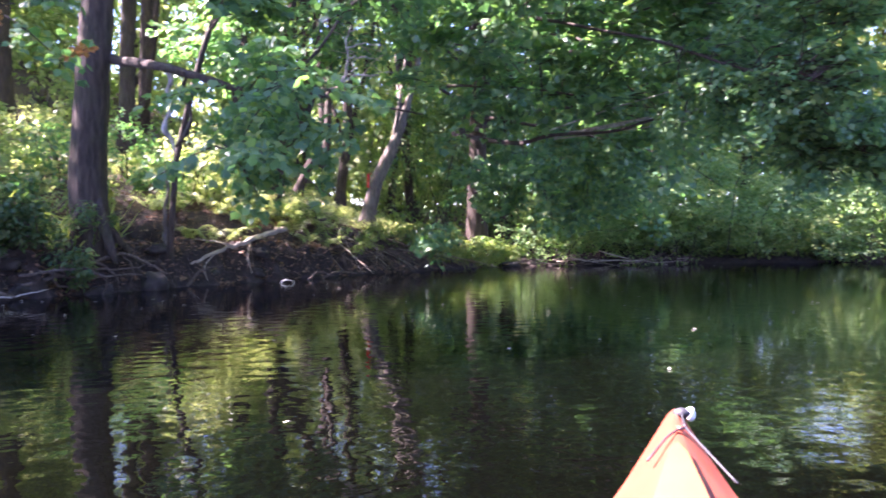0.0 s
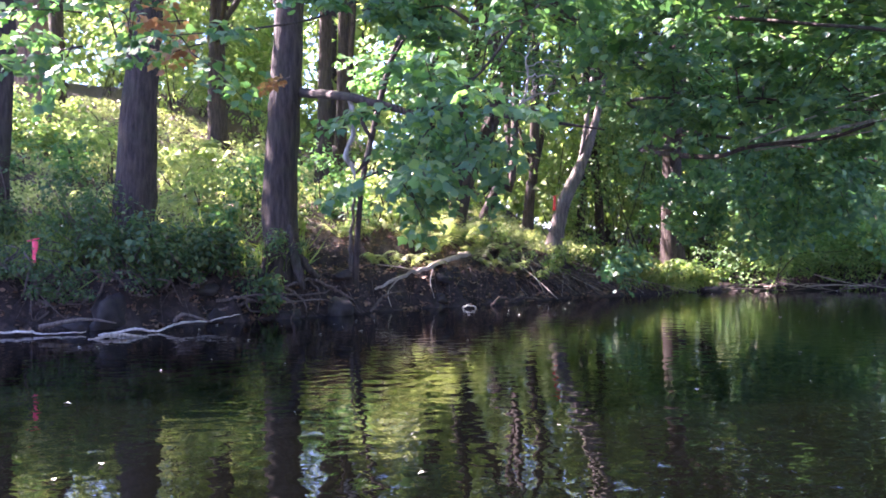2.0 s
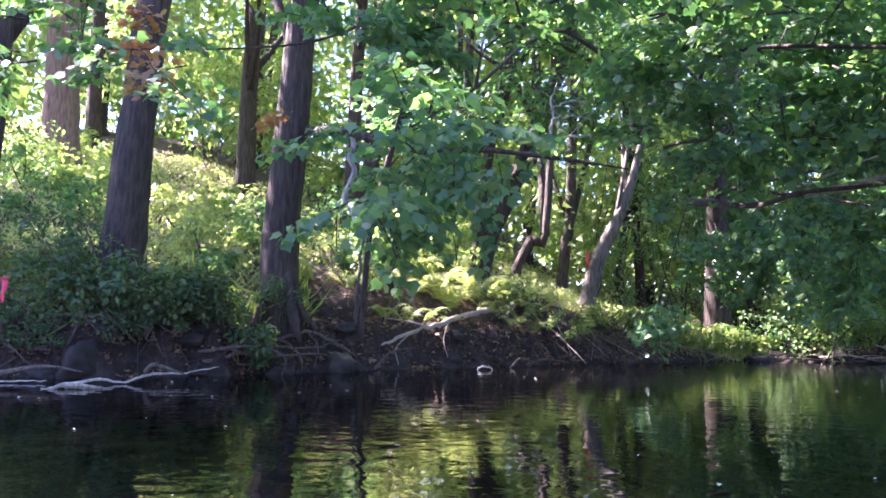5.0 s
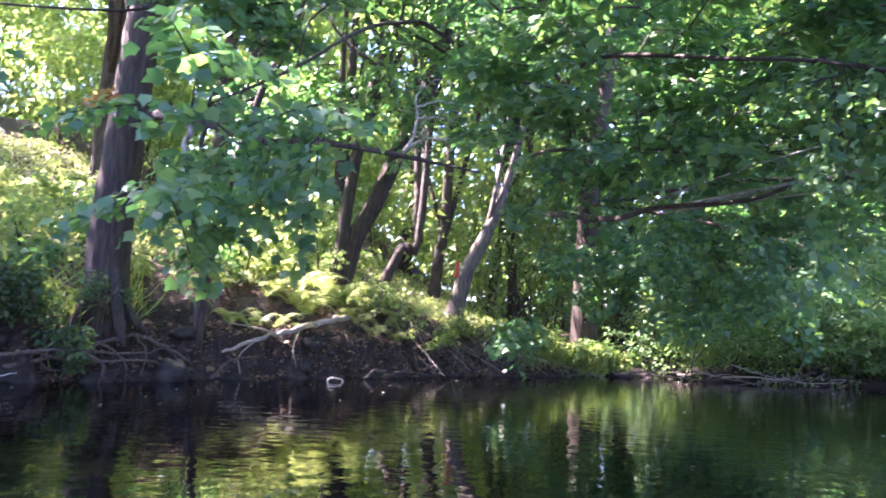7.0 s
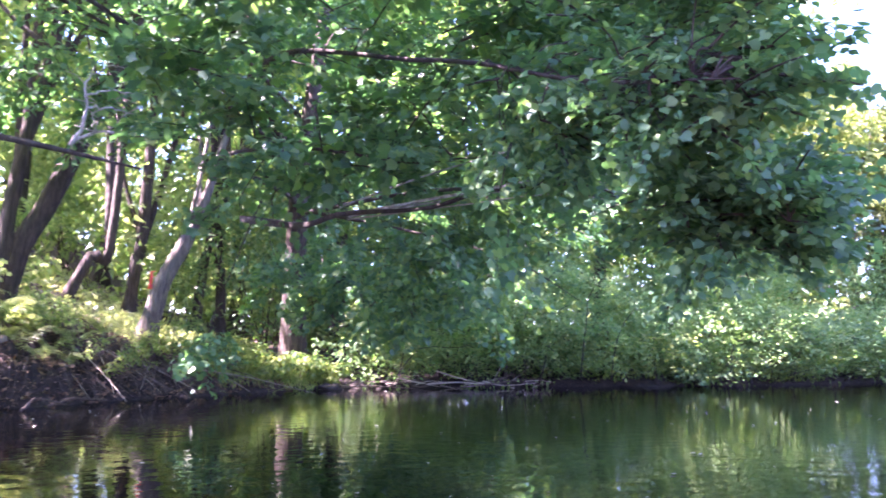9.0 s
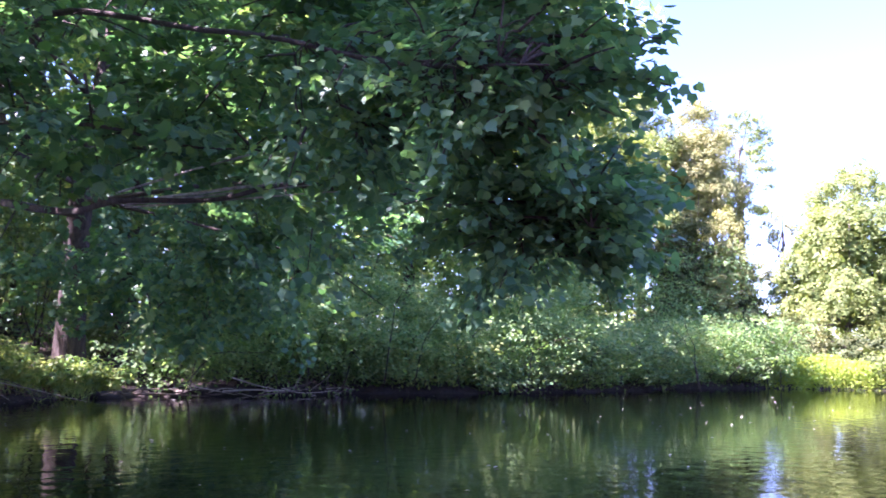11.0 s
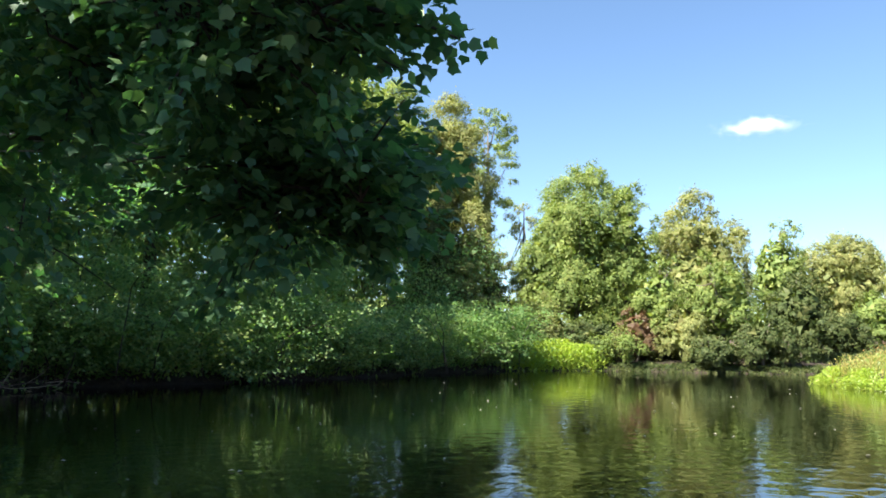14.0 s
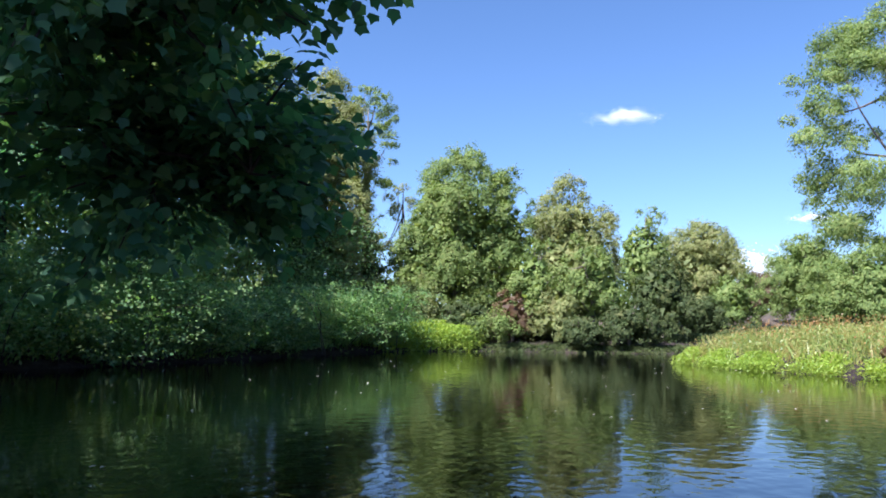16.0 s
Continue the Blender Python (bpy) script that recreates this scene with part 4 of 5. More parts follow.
# ---- bushes and trees along the shaded bank ----
rng = np.random.default_rng(123)
for k in range(30):
    x = 8.6 + 20.2 * k / 29 + 0.4 * rng.standard_normal()
    y = float(np.interp(x, [p[0] for p in NORTH], [p[1] for p in NORTH])) + 0.12 + 0.3 * rng.random()
    w, h = 1.6 + 1.3 * rng.random(), 0.9 + 1.9 * rng.random()
    arching_bush("green bush arching over the water in shade", x, y, w, h, (THICKET, THICKET, SHRUB, GRASS)[k % 4] if h < 2.0 else THICKET, 0.078, int(30 * w * h ** 0.6))
rng = np.random.default_rng(124)
for k in range(12):
    x = 11.5 + 17 * k / 11 + 0.5 * rng.standard_normal()
    y = float(np.interp(x, [p[0] for p in NORTH], [p[1] for p in NORTH])) + 2.6 + 1.0 * rng.random()
    shrub("tall_bush", "tall green bush behind the bank thicket", x, y, 2.4 + 1.6 * rng.random(), 2.8 + 2.6 * rng.random(), THICKET, 0.10, 4200, "tri", "tall bushes along the bank", 5, (0.4 * rng.standard_normal(), -0.7))
rng = np.random.default_rng(225)
for x, y, h in [(6.2, 23.6, 5.6), (8.0, 24.6, 6.4), (9.6, 23.2, 5.4), (11.0, 24.0, 6.2), (7.2, 27.0, 7.2), (9.4, 27.6, 7.6), (12.4, 26.8, 7.0)]:
    shrub("tall_bush", "tall green bush behind the bank thicket", x, y, 2.6 + 0.8 * rng.random(), h, SHRUB, 0.12, 4200, "tri", "tall bushes along the bank", 5, (0.3 * rng.standard_normal(), -0.5))
rng = np.random.default_rng(125)
# heights and places picked so these largely hidden crowns shade the bank bushes
for x, y, h, r, mat in [(8.2, 24.0, 12.0, 2.5, MAPLE), (12.2, 23.2, 12.6, 2.7, SHRUB), (15.6, 23.2, 12.0, 2.5, SHRUB), (21.6, 24.4, 11.0, 2.4, FAR_GREEN), (25.0, 25.2, 10.4, 2.3, FAR_GREEN)]:
    z = gz(x, y)
    tree("tree", "tall green tree set behind the bank thicket to shade it", [(x, y, z), (x + 0.1, y, z + h * 0.4), (x + 0.2, y - 0.2, z + h * 0.85)], [0.2, 0.14, 0.05],
         [((x, y - 0.6, z + h * 0.72), (r, r, h * 0.24), 56, 0.7), ((x, y - 0.4, z + h * 0.36), (r * 0.9, r * 0.9, h * 0.22), 30, 0.7)], mat, 0.17, 170, BARK, limbs=8, shell=0.7, group="trees above the bank")

rng = np.random.default_rng(105)
# ---- far bank round the bend ----
def far_tree(label, x, y, h, r, leaf, lobes=46, size=0.15, foot=0.05, airy=0.0, flat=1.15, slim=1.0, bark=BARK_GREY):
    """A tree seen across the river: trunk, limbs, and a crown of drooping lobes with hollows between them."""
    z = gz(x, y)
    base = np.array([x, y, z])
    ob = root("tree", base, label, "tree", "trees of the far bank")
    g = Geo()
    lean = 0.25 * rng.standard_normal(2)
    path = glide([base - (0, 0, 0.3), base + (*(0.4 * lean), h * 0.4), base + (*lean, h * 0.9)], 12)
    tube(g, path, [0.014 * h + 0.06, 0.010 * h + 0.03, 0.02], 9, 0.06)
    part("trunk", g.mesh("trunk", bark, True, base), ob)
    centres, sizes, tries = [], [], 0
    while len(centres) < lobes and tries < 60 * lobes:
        tries += 1
        q, a = rng.random(), 2 * np.pi * rng.random()
        wide = float(np.interp(q, [0, 0.15, 0.45, 0.75, 0.92, 1], [0.72, 0.92, 1.0, 0.80, 0.46, 0.1])) * (1 + 0.12 * math.sin(3 * a + 5 * q + x))
        lr = r * (0.17 + 0.19 * rng.random()) * slim
        deep = 1 - airy * rng.random()
        c = base + (wide * deep * max(r - 0.6 * lr, 0.2) * math.cos(a), wide * deep * max(r - 0.6 * lr, 0.2) * math.sin(a), h * (foot + (1 - foot) * q) - lr * 0.7 * q + lr * 0.5 * (1 - q))
        c[:2] += lean * q
        if all(np.linalg.norm(c - o) > (0.42 if airy else 0.58) * (lr + k) for o, k in zip(centres, sizes)):
            centres.append(c)
            sizes.append(lr)
    at, normal = [], []
    for c, lr in zip(centres, sizes):
        m = max(6, int(70 * lr ** 1.2))
        v = scatter(m)
        v[:, 2] = np.where(rng.random(m) < 0.72, np.abs(v[:, 2]), v[:, 2])
        tuft = c + v * (lr * (0.72 + 0.36 * rng.random(m)))[:, None] * (1, 1, flat)
        k = max(6, int(1080 * lr * lr * (0.15 / size) ** 2 * (1 - 0.35 * airy) / m))
        w = np.repeat(v, k, axis=0)
        n = len(w)
        spread = rng.standard_normal((n, 3)) * (0.15 * lr + 0.02) * (1, 1, 0.9)
        spread[:, 2] -= 0.14 * lr * rng.random(n)
        at.append(np.repeat(tuft, k, axis=0) + spread)
        out = c - base - (0, 0, 0.5 * h)
        normal.append(0.85 * w + 0.35 * out / (np.linalg.norm(out) + 1e-6) + (0, 0, 0.25) + 0.45 * scatter(n))
    at, normal = np.concatenate(at), np.concatenate(normal)
    at[:, 2] = np.maximum(at[:, 2], z + 0.1)
    n = len(at)
    part("crown", leaves("crown", at, np.cross(normal, scatter(n)) + (0, 0, -0.4), normal, size * (0.55 + 0.9 * rng.random(n)), "tri", leaf, base), ob)
    if airy < 0.3:
        m = int(420 * r * r)
        v = scatter(m)
        inner = base + (0, 0, h * (0.5 + 0.5 * foot)) + v * np.array([r, r, h * (1 - foot) * 0.5]) * (0.66 * rng.random(m) ** 0.4)[:, None]
        part("inner_leaves", leaves("inner_leaves", inner, scatter(m), v + 0.5 * scatter(m), 0.36 * (0.6 + 0.8 * rng.random(m)), "tri", leaf, base), ob)
    for q in rng.permutation(len(centres))[: 8 if airy else 12]:
        a = path[int(rng.integers(3, 11))]
        b = Geo()
        tube(b, glide([a, (a + centres[q]) / 2 + (0, 0, -0.1 * np.linalg.norm(centres[q] - a)), centres[q]], 7), [0.004 * h + 0.01, 0.01], 5, 0.1)
        part("limb", b.mesh("limb", bark, True, base), ob)
    return ob


FAR = [  # x, y, height, half width, leaf, lobes, leaf size, bare foot, airiness, lobe flatness, lobe size, label
    (30.0, 26.8, 11.8, 2.1, FAR_GREEN, 60, 0.101, 0.3, 0.20, 0.90, 0.8, "light green tree above the bank thicket"),
    (32.9, 26.3, 11.9, 2.5, FAR_OLIVE, 80, 0.094, 0.30, 0.25, 0.90, 0.72, "tall tree turning yellow and brown"),
    (37.5, 26.7, 12.5, 2.0, FAR_GREEN, 60, 0.094, 0.55, 0.45, 0.70, 0.55, "slim airy tree with thin pale leaves"),
    (28.5, 23.8, 6.1, 1.5, FAR_SHADED, 44, 0.094, 0.00, 0.00, 1.20, 1.00, "dark vine-hung tree on the shaded bank"),
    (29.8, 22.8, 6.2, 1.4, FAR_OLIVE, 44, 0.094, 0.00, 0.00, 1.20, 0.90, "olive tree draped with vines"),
    (30.8, 22.3, 4.1, 0.8, FAR_SHADED, 26, 0.086, 0.00, 0.00, 1.20, 1.00, "narrow shade-darkened thicket tree by the point"),
    (39.2, 25.7, 7.6, 1.7, FAR_OLIVE, 30, 0.094, 0.2, 0.60, 0.90, 0.55, "greyish tree with thin foliage behind the point"),
    (36.9, 21.6, 8.6, 3.0, FAR_GREEN, 70, 0.101, 0.02, 0.00, 1.30, 0.80, "broad dome-shaped green tree in full sun"),
    (37.4, 19.2, 7.7, 1.7, FAR_GREEN, 46, 0.101, 0.02, 0.00, 1.30, 0.85, "green tree beside the dome-shaped tree"),
    (35.3, 22.4, 4.6, 1.3, FAR_GREEN, 36, 0.094, 0.00, 0.10, 1.30, 0.85, "green tree leaning out beside the point"),
    (39.0, 16.4, 7.4, 2.3, FAR_OLIVE, 66, 0.101, 0.02, 0.00, 1.30, 0.75, "rounded olive tree with browning leaves"),
    (35.4, 16.9, 4.3, 1.3, FAR_GREEN, 34, 0.094, 0.00, 0.00, 1.30, 0.90, "low green tree hung with vines"),
    (33.3, 19.0, 1.8, 1.1, FAR_SHADED, 30, 0.086, 0.00, 0.00, 1.20, 0.90, "dark bush in the shade of the far bank"),
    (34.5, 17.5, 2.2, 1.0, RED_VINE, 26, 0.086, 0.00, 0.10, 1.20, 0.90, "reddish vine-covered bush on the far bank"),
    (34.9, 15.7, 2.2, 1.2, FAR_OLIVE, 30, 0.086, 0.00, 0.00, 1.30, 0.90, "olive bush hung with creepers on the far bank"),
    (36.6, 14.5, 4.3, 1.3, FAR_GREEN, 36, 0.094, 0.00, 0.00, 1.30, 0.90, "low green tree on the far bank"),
    (34.6, 14.3, 1.2, 0.9, FAR_SHADED, 26, 0.086, 0.00, 0.00, 1.20, 0.90, "dark bush in the shade of the far bank"),
    (35.7, 13.0, 1.9, 1.2, FAR_SHADED, 32, 0.086, 0.00, 0.00, 1.20, 0.90, "dark bush in the shade of the far bank"),
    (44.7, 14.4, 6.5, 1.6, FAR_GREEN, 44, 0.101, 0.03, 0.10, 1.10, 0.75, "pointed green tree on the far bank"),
    (38.5, 12.1, 3.7, 1.3, FAR_SHADED, 34, 0.094, 0.00, 0.00, 1.20, 0.90, "shade-darkened tree low over the far water"),
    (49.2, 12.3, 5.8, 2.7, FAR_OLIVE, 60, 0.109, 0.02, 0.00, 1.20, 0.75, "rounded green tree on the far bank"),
    (43.5, 11.6, 1.9, 1.5, FAR_SHADED, 34, 0.094, 0.00, 0.00, 1.20, 0.90, "shade-darkened bush by the river bend"),
    (47.4, 10.4, 3.3, 1.5, FAR_GREEN, 34, 0.101, 0.00, 0.00, 1.10, 0.90, "low spreading tree at the river bend"),
    (88.4, 12.3, 4.5, 2.2, RED_VINE, 26, 0.172, 0.00, 0.00, 1.00, 1.00, "distant russet tree beyond the bend"),
    (55.7, 7.2, 5.4, 2.3, FAR_GREEN, 46, 0.109, 0.00, 0.00, 1.10, 0.90, "rounded green tree behind the meadow"),
    (46.7, 5.2, 4.0, 1.9, FAR_GREEN, 42, 0.101, 0.00, 0.00, 1.00, 0.90, "bushy tree behind the meadow"),
    (43.7, 3.7, 4.9, 2.2, FAR_GREEN, 46, 0.101, 0.00, 0.00, 1.00, 0.90, "leafy bushy tree behind the meadow"),
    (48.6, 1.3, 6.0, 3.1, FAR_GREEN, 44, 0.109, 0.00, 0.00, 1.00, 1.00, "broad bushy tree behind the meadow"),
    (49.6, 2.5, 17.6, 6.0, FAR_GREEN, 120, 0.120, 0.26, 0.50, 0.85, 0.46, "tall green tree with rounded foliage on the grassy bank"),
]
rng = np.random.default_rng(126)
for x, y, h, r, leaf, lobes, size, foot, airy, flat, slim, lab in FAR:
    far_tree(lab, x, y, h, r, leaf, lobes, size, foot, airy, flat, slim)
rng = np.random.default_rng(127)
for x, y, w, h, mat, lab in [(33.4, 18.0, 2.4, 1.5, FAR_GREEN, "green shrub at the river bend"), (35.8, 18.4, 1.8, 1.3, RED_VINE, "reddish vine-covered shrub at the bend"), 
                             (33.5, 21.5, 2.6, 2.6, FAR_OLIVE, "olive shrub behind the bright point"), 
                             (29.2, 21.4, 1.8, 1.5, SHRUB, "shaded green bush by the bright point"), 
                             (31.0, 3.0, 2.4, 1.2, FAR_GREEN, "green bush on the grassy bank"), (34.0, 4.4, 2.8, 1.5, FAR_GREEN, "green bush on the grassy bank"), (36.5, 3.0, 3.0, 2.2, FAR_GREEN, "green bush on the grassy bank"), (33.2, 1.2, 3.0, 2.0, FAR_GREEN, "green bush on the grassy bank"), (39.5, 1.5, 3.4, 3.2, FAR_GREEN, "tall green bush behind the meadow"), (40, 4.6, 3.0, 2.0, FAR_GREEN, "green bush behind the meadow"),
                             (23.2, 3.9, 1.5, 0.5, RED_VINE, "rust-red low shrub on the grassy bank"), (25.2, 2.6, 2.0, 0.9, FAR_GREEN, "green shrub on the grassy bank"), (27.6, 2.2, 2.4, 1.2, FAR_GREEN, "green shrub on the grassy bank"), (25.8, 5.4, 1.2, 0.45, FAR_OLIVE, "low olive shrub on the grassy bank"), (29.5, 4.6, 1.8, 0.7, FAR_OLIVE, "low olive shrub on the grassy bank")]:
    shrub("shrub", lab, x, y, w, h, mat, 0.085, 4600, "tri", "shrubs of the far bank", 5, (-0.5, -0.3))
rng = np.random.default_rng(132)
pts = []
while len(pts) < 380:
    x, y = 28.4 + 5.0 * rng.random(), 18.2 + 3.0 * rng.random()
    if 0.05 < shore(np.array([x]), np.array([y]))[0] < 1.6:
        pts.append((x, y, 0))
tuft_field("point_plants", "bright sunlit marsh plants on the point", pts, 0.09, POND, 120, "marsh plants", 0.18, 1.3, "tri", 0.85)
rng = np.random.default_rng(133)
pts = []
while len(pts) < 1300:
    x, y = 21 + 19 * rng.random(), -3 + 13 * rng.random()
    if 0.5 < shore(np.array([x]), np.array([y]))[0] < 7 and y < 9.6:
        pts.append((x, y, 0))
tuft_field("meadow", "tall grass bank turning yellow and rust", pts, 0.40, MEADOW, 24, "grass", 0.26, 0.5, "blade", 0.12)
tuft_field("meadow_herbs", "leafy herbs among the yellowing grass", pts[::2], 0.055, MEADOW, 120, "undergrowth", 0.3, 1.0, "tri", 0.5)
tops = [q for q in pts if 0.9 < shore(np.array([q[0]]), np.array([q[1]]))[0] < 4.5]
tuft_field("meadow_seedheads", "rust-coloured seed heads over the grass", [q for q in tops if math.sin(1.3 * q[0] + 0.8 * q[1]) > 0.1], 0.045, RUST, 26, "undergrowth", 0.25, 0.7, "tri", 0.72)
rng = np.random.default_rng(134)
pts = []
while len(pts) < 520:
    x, y = 20.5 + 8 * rng.random(), 0 + 10 * rng.random()
    if 0.0 < shore(np.array([x]), np.array([y]))[0] < 0.18 + 0.2 * math.sin(2.3 * x + 3.1 * y) and y < 9.7:
        pts.append((x, y, 0))
tuft_field("marsh_fringe", "bright yellow-green plants fringing the water", pts, 0.05, POND, 90, "marsh plants", 0.12, 1.2, "tri", 0.26)

# waterside plants and weeds take the shade-dark leaf as well
rng = np.random.default_rng(128)
pts = []
while len(pts) < 420:
    x, y = 30 + 14 * rng.random(), 3 + 16 * rng.random()
    if 0.02 < shore(np.array([x]), np.array([y]))[0] < 0.8 and y > 10.5 - 0.6 * (x - 36):
        pts.append((x, y, 0))
tuft_field("waterside_plants", "green plants hanging into the water along the far bank", pts, 0.08, FAR_SHADED, 40, "waterside plants", 0.2, 1.4, "tri", 0.1)

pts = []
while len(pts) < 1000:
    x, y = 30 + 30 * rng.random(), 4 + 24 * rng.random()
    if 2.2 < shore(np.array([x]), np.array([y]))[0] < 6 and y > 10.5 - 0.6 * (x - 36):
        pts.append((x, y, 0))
tuft_field("far_undergrowth", "olive-green weeds under the far trees", pts, 0.13, FAR_SHADED, 30, "undergrowth", 0.35, 1.2, "tri", 0.25)

# the depth of the wood behind the bank
at = []
for k in range(1600):
    x, y = -46 + 82 * rng.random(), 31 + 18 * rng.random()
    h = 0.5 + 22 * rng.random()
    at.append(np.array([x, y, gz(x, y) + h]) + scatter(90) * np.array([2.0, 2.0, 1.4]) * (0.4 + 0.6 * rng.random((90, 1))))
at = np.concatenate(at)
back_row = []
for k in range(420):
    x, y = -60 + 110 * rng.random(), 50 + 5 * rng.random()
    back_row.append(np.array([x, y, gz(x, y) + 1 + 26 * rng.random()]) + scatter(60) * np.array([2.6, 1.5, 1.8]) * (0.3 + 0.7 * rng.random((60, 1))))
at = np.concatenate([at, *back_row])
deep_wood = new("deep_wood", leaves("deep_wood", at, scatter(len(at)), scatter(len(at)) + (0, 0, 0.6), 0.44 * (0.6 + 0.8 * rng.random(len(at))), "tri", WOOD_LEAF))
tagged(deep_wood, "sunlit yellow-green foliage deep in the wood", "woods", kind="stuff")

rng = np.random.default_rng(129)
# woods that close the view all round
at = []
for a in np.linspace(0, 2 * np.pi, 600, endpoint=False):
    d = 62 + 26 * rng.random()
    x, y = 8 + d * np.sin(a) * 1.25, 6 + d * np.cos(a)
    s = shore(np.array([x]), np.array([y]))[0]
    if s < 6:
        continue
    h = (5 + 5 * rng.random()) * (0.5 if x > 45 else 1.0)
    if x > 60 and abs(y - 14) < 18:
        h = 2.5 + 1.5 * rng.random()
    c = np.array([x, y, gz(x, y) + h * 0.5])
    at.append(c + scatter(70) * np.array([2.6, 2.6, h * 0.55]) * (0.6 + 0.4 * rng.random((70, 1))))
at = np.concatenate(at)
far_woods = new("far_woods", leaves("far_woods", at, scatter(len(at)), scatter(len(at)) + (0, 0, 0.6), 0.75 * (0.6 + 0.8 * rng.random(len(at))), "kite", FAR_GREEN))
tagged(far_woods, "distant green woods closing the river valley", "woods", kind="stuff")

rng = np.random.default_rng(106)
# ---- dead wood, stones and tape at the water's edge ----
log = stick("fallen_branch", "bare fallen branch jutting from the bank", [(0.12, 14.30, 0.34), (0.46, 14.70, 0.50), (0.85, 15.0, 0.64), (1.2, 15.6, 0.76), (1.6, 16.2, 0.88)], [0.014, 0.022, 0.028, 0.034, 0.04], DEAD, category="branch")
twig_on(log, [np.array((0.72, 14.9, 0.60)), np.array((0.45, 14.6, 0.68)), np.array((0.12, 14.5, 0.72))], [0.018, 0.013, 0.006], DEAD)
twig_on(log, [np.array((0.45, 14.68, 0.48)), np.array((0.30, 14.5, 0.28)), np.array((0.36, 14.4, 0.06))], [0.014, 0.010, 0.005], DEAD)
twig_on(log, [np.array((1.0, 15.3, 0.70)), np.array((0.95, 14.95, 0.42)), np.array((1.02, 14.9, 0.15))], [0.014, 0.010, 0.005], DEAD)
stick("dead_sapling", "bare dead sapling leaning on the soil bank", [(-0.24, 14.3, 0.60), (-0.26, 14.28, 1.0), (-0.20, 14.2, 1.5), (-0.12, 14.15, 1.9)], [0.045, 0.03, 0.025, 0.015], BARK_GREY, category="sapling")
for pts, r in (([(-1.75, 12.45, 0.16), (-1.25, 12.95, 0.30), (-0.95, 13.2, 0.46), (-0.70, 13.5, 0.52), (-0.40, 13.85, 0.36), (-0.2, 14.0, 0.2)], 0.032), ([(-1.05, 13.1, 0.44), (-0.92, 13.25, 0.36), (-0.78, 13.35, 0.18), (-0.74, 13.3, 0.0)], 0.024), ([(-0.75, 13.5, 0.52), (-0.60, 13.5, 0.34), (-0.62, 13.42, 0.05)], 0.018),
               ([(-1.6, 12.6, 0.34), (-1.1, 12.85, 0.22), (-0.55, 13.35, 0.24), (-0.35, 13.7, 0.12)], 0.02), ([(-4.25, 11.35, 0.3), (-4.12, 11.5, 0.66), (-4.3, 12.1, 1.05)], 0.022), ([(-4.7, 11.9, 0.72), (-4.76, 11.95, 1.0), (-4.66, 11.9, 1.06), (-4.60, 11.85, 0.98)], 0.014)):
    stick("gnarled_root", "gnarled brown root washed out of the bank", pts, [r * 0.7, r * 0.65, r * 0.3], WET_WOOD, "roots on the bank", "root", 7)
d1 = stick("drift_log", "pale driftwood log lying in the shallow water", [(-5.2, 10.4, 0.0), (-4.6, 10.62, 0.03), (-3.9, 10.72, 0.02), (-3.5, 10.9, 0.05), (-3.2, 10.88, 0.02), (-2.8, 10.98, 0.03)], [0.020, 0.026, 0.013, 0.019, 0.010, 0.005], LIT_WOOD, category="log")
twig_on(d1, [np.array((-3.3, 10.9, 0.09)), np.array((-2.9, 11.1, 0.16)), np.array((-2.6, 11.3, 0.10))], [0.03, 0.02, 0.01], WET_WOOD)
d2 = stick("drift_branch", "pale forked branch lying in the shallow water", [(-2.6, 10.85, 0.0), (-2.25, 11.0, 0.05), (-2.05, 11.1, 0.02), (-1.85, 11.25, 0.09), (-1.6, 11.5, 0.10), (-1.25, 11.7, 0.16)], [0.010, 0.015, 0.010, 0.014, 0.009, 0.004], LIT_WOOD, category="branch")
twig_on(d2, [np.array((-1.9, 11.3, 0.12)), np.array((-1.75, 11.2, 0.2)), np.array((-1.5, 11.35, 0.1))], [0.03, 0.025, 0.01], WET_WOOD)
stick("drift_branch", "short bright stick floating by the bank", [(-2.5, 10.4, 0.0), (-2.2, 10.5, 0.03), (-1.95, 10.62, 0.0)], [0.012, 0.02, 0.008], DEAD, category="stick")
arch = stick("white_root", "bleached arched root at the water's edge", [(1.47, 14.62, -0.03), (1.49, 14.60, 0.03), (1.55, 14.58, 0.055), (1.60, 14.60, 0.045), (1.66, 14.64, 0.03), (1.70, 14.68, -0.02)], [0.006, 0.011, 0.014, 0.009, 0.010, 0.005], PEELED, category="root")
for k, pts in enumerate([[(1.95, 15.2, 0.0), (2.1, 15.25, 0.14), (2.4, 15.6, 0.05)], [(2.2, 15.6, 0.02), (2.5, 15.9, 0.10), (2.9, 16.4, 0.04)], [(0.1, 13.9, 0.02), (0.3, 14.1, 0.25), (0.6, 14.35, 0.30)],
                         [(-1.7, 12.2, 0.3), (-1.2, 12.5, 0.36), (-0.6, 13.1, 0.33), (-0.3, 13.5, 0.42)], [(-1.0, 12.6, 0.35), (-0.8, 12.7, 0.2), (-0.85, 12.75, 0.0)], [(-3.6, 11.8, 0.6), (-3.2, 11.75, 0.4), (-2.9, 11.7, 0.15)],
                         [(-4.5, 11.7, 0.1), (-4.3, 11.75, 0.6), (-4.0, 12.0, 1.1)], [(-4.8, 11.6, 0.2), (-4.4, 11.6, 0.35), (-3.9, 11.65, 0.15)]]):
    stick("root", "thin exposed root on the eroded bank", pts, [0.02, 0.016, 0.008], ROOT_BARK, "roots on the bank", "root", 6)
rng = np.random.default_rng(107)
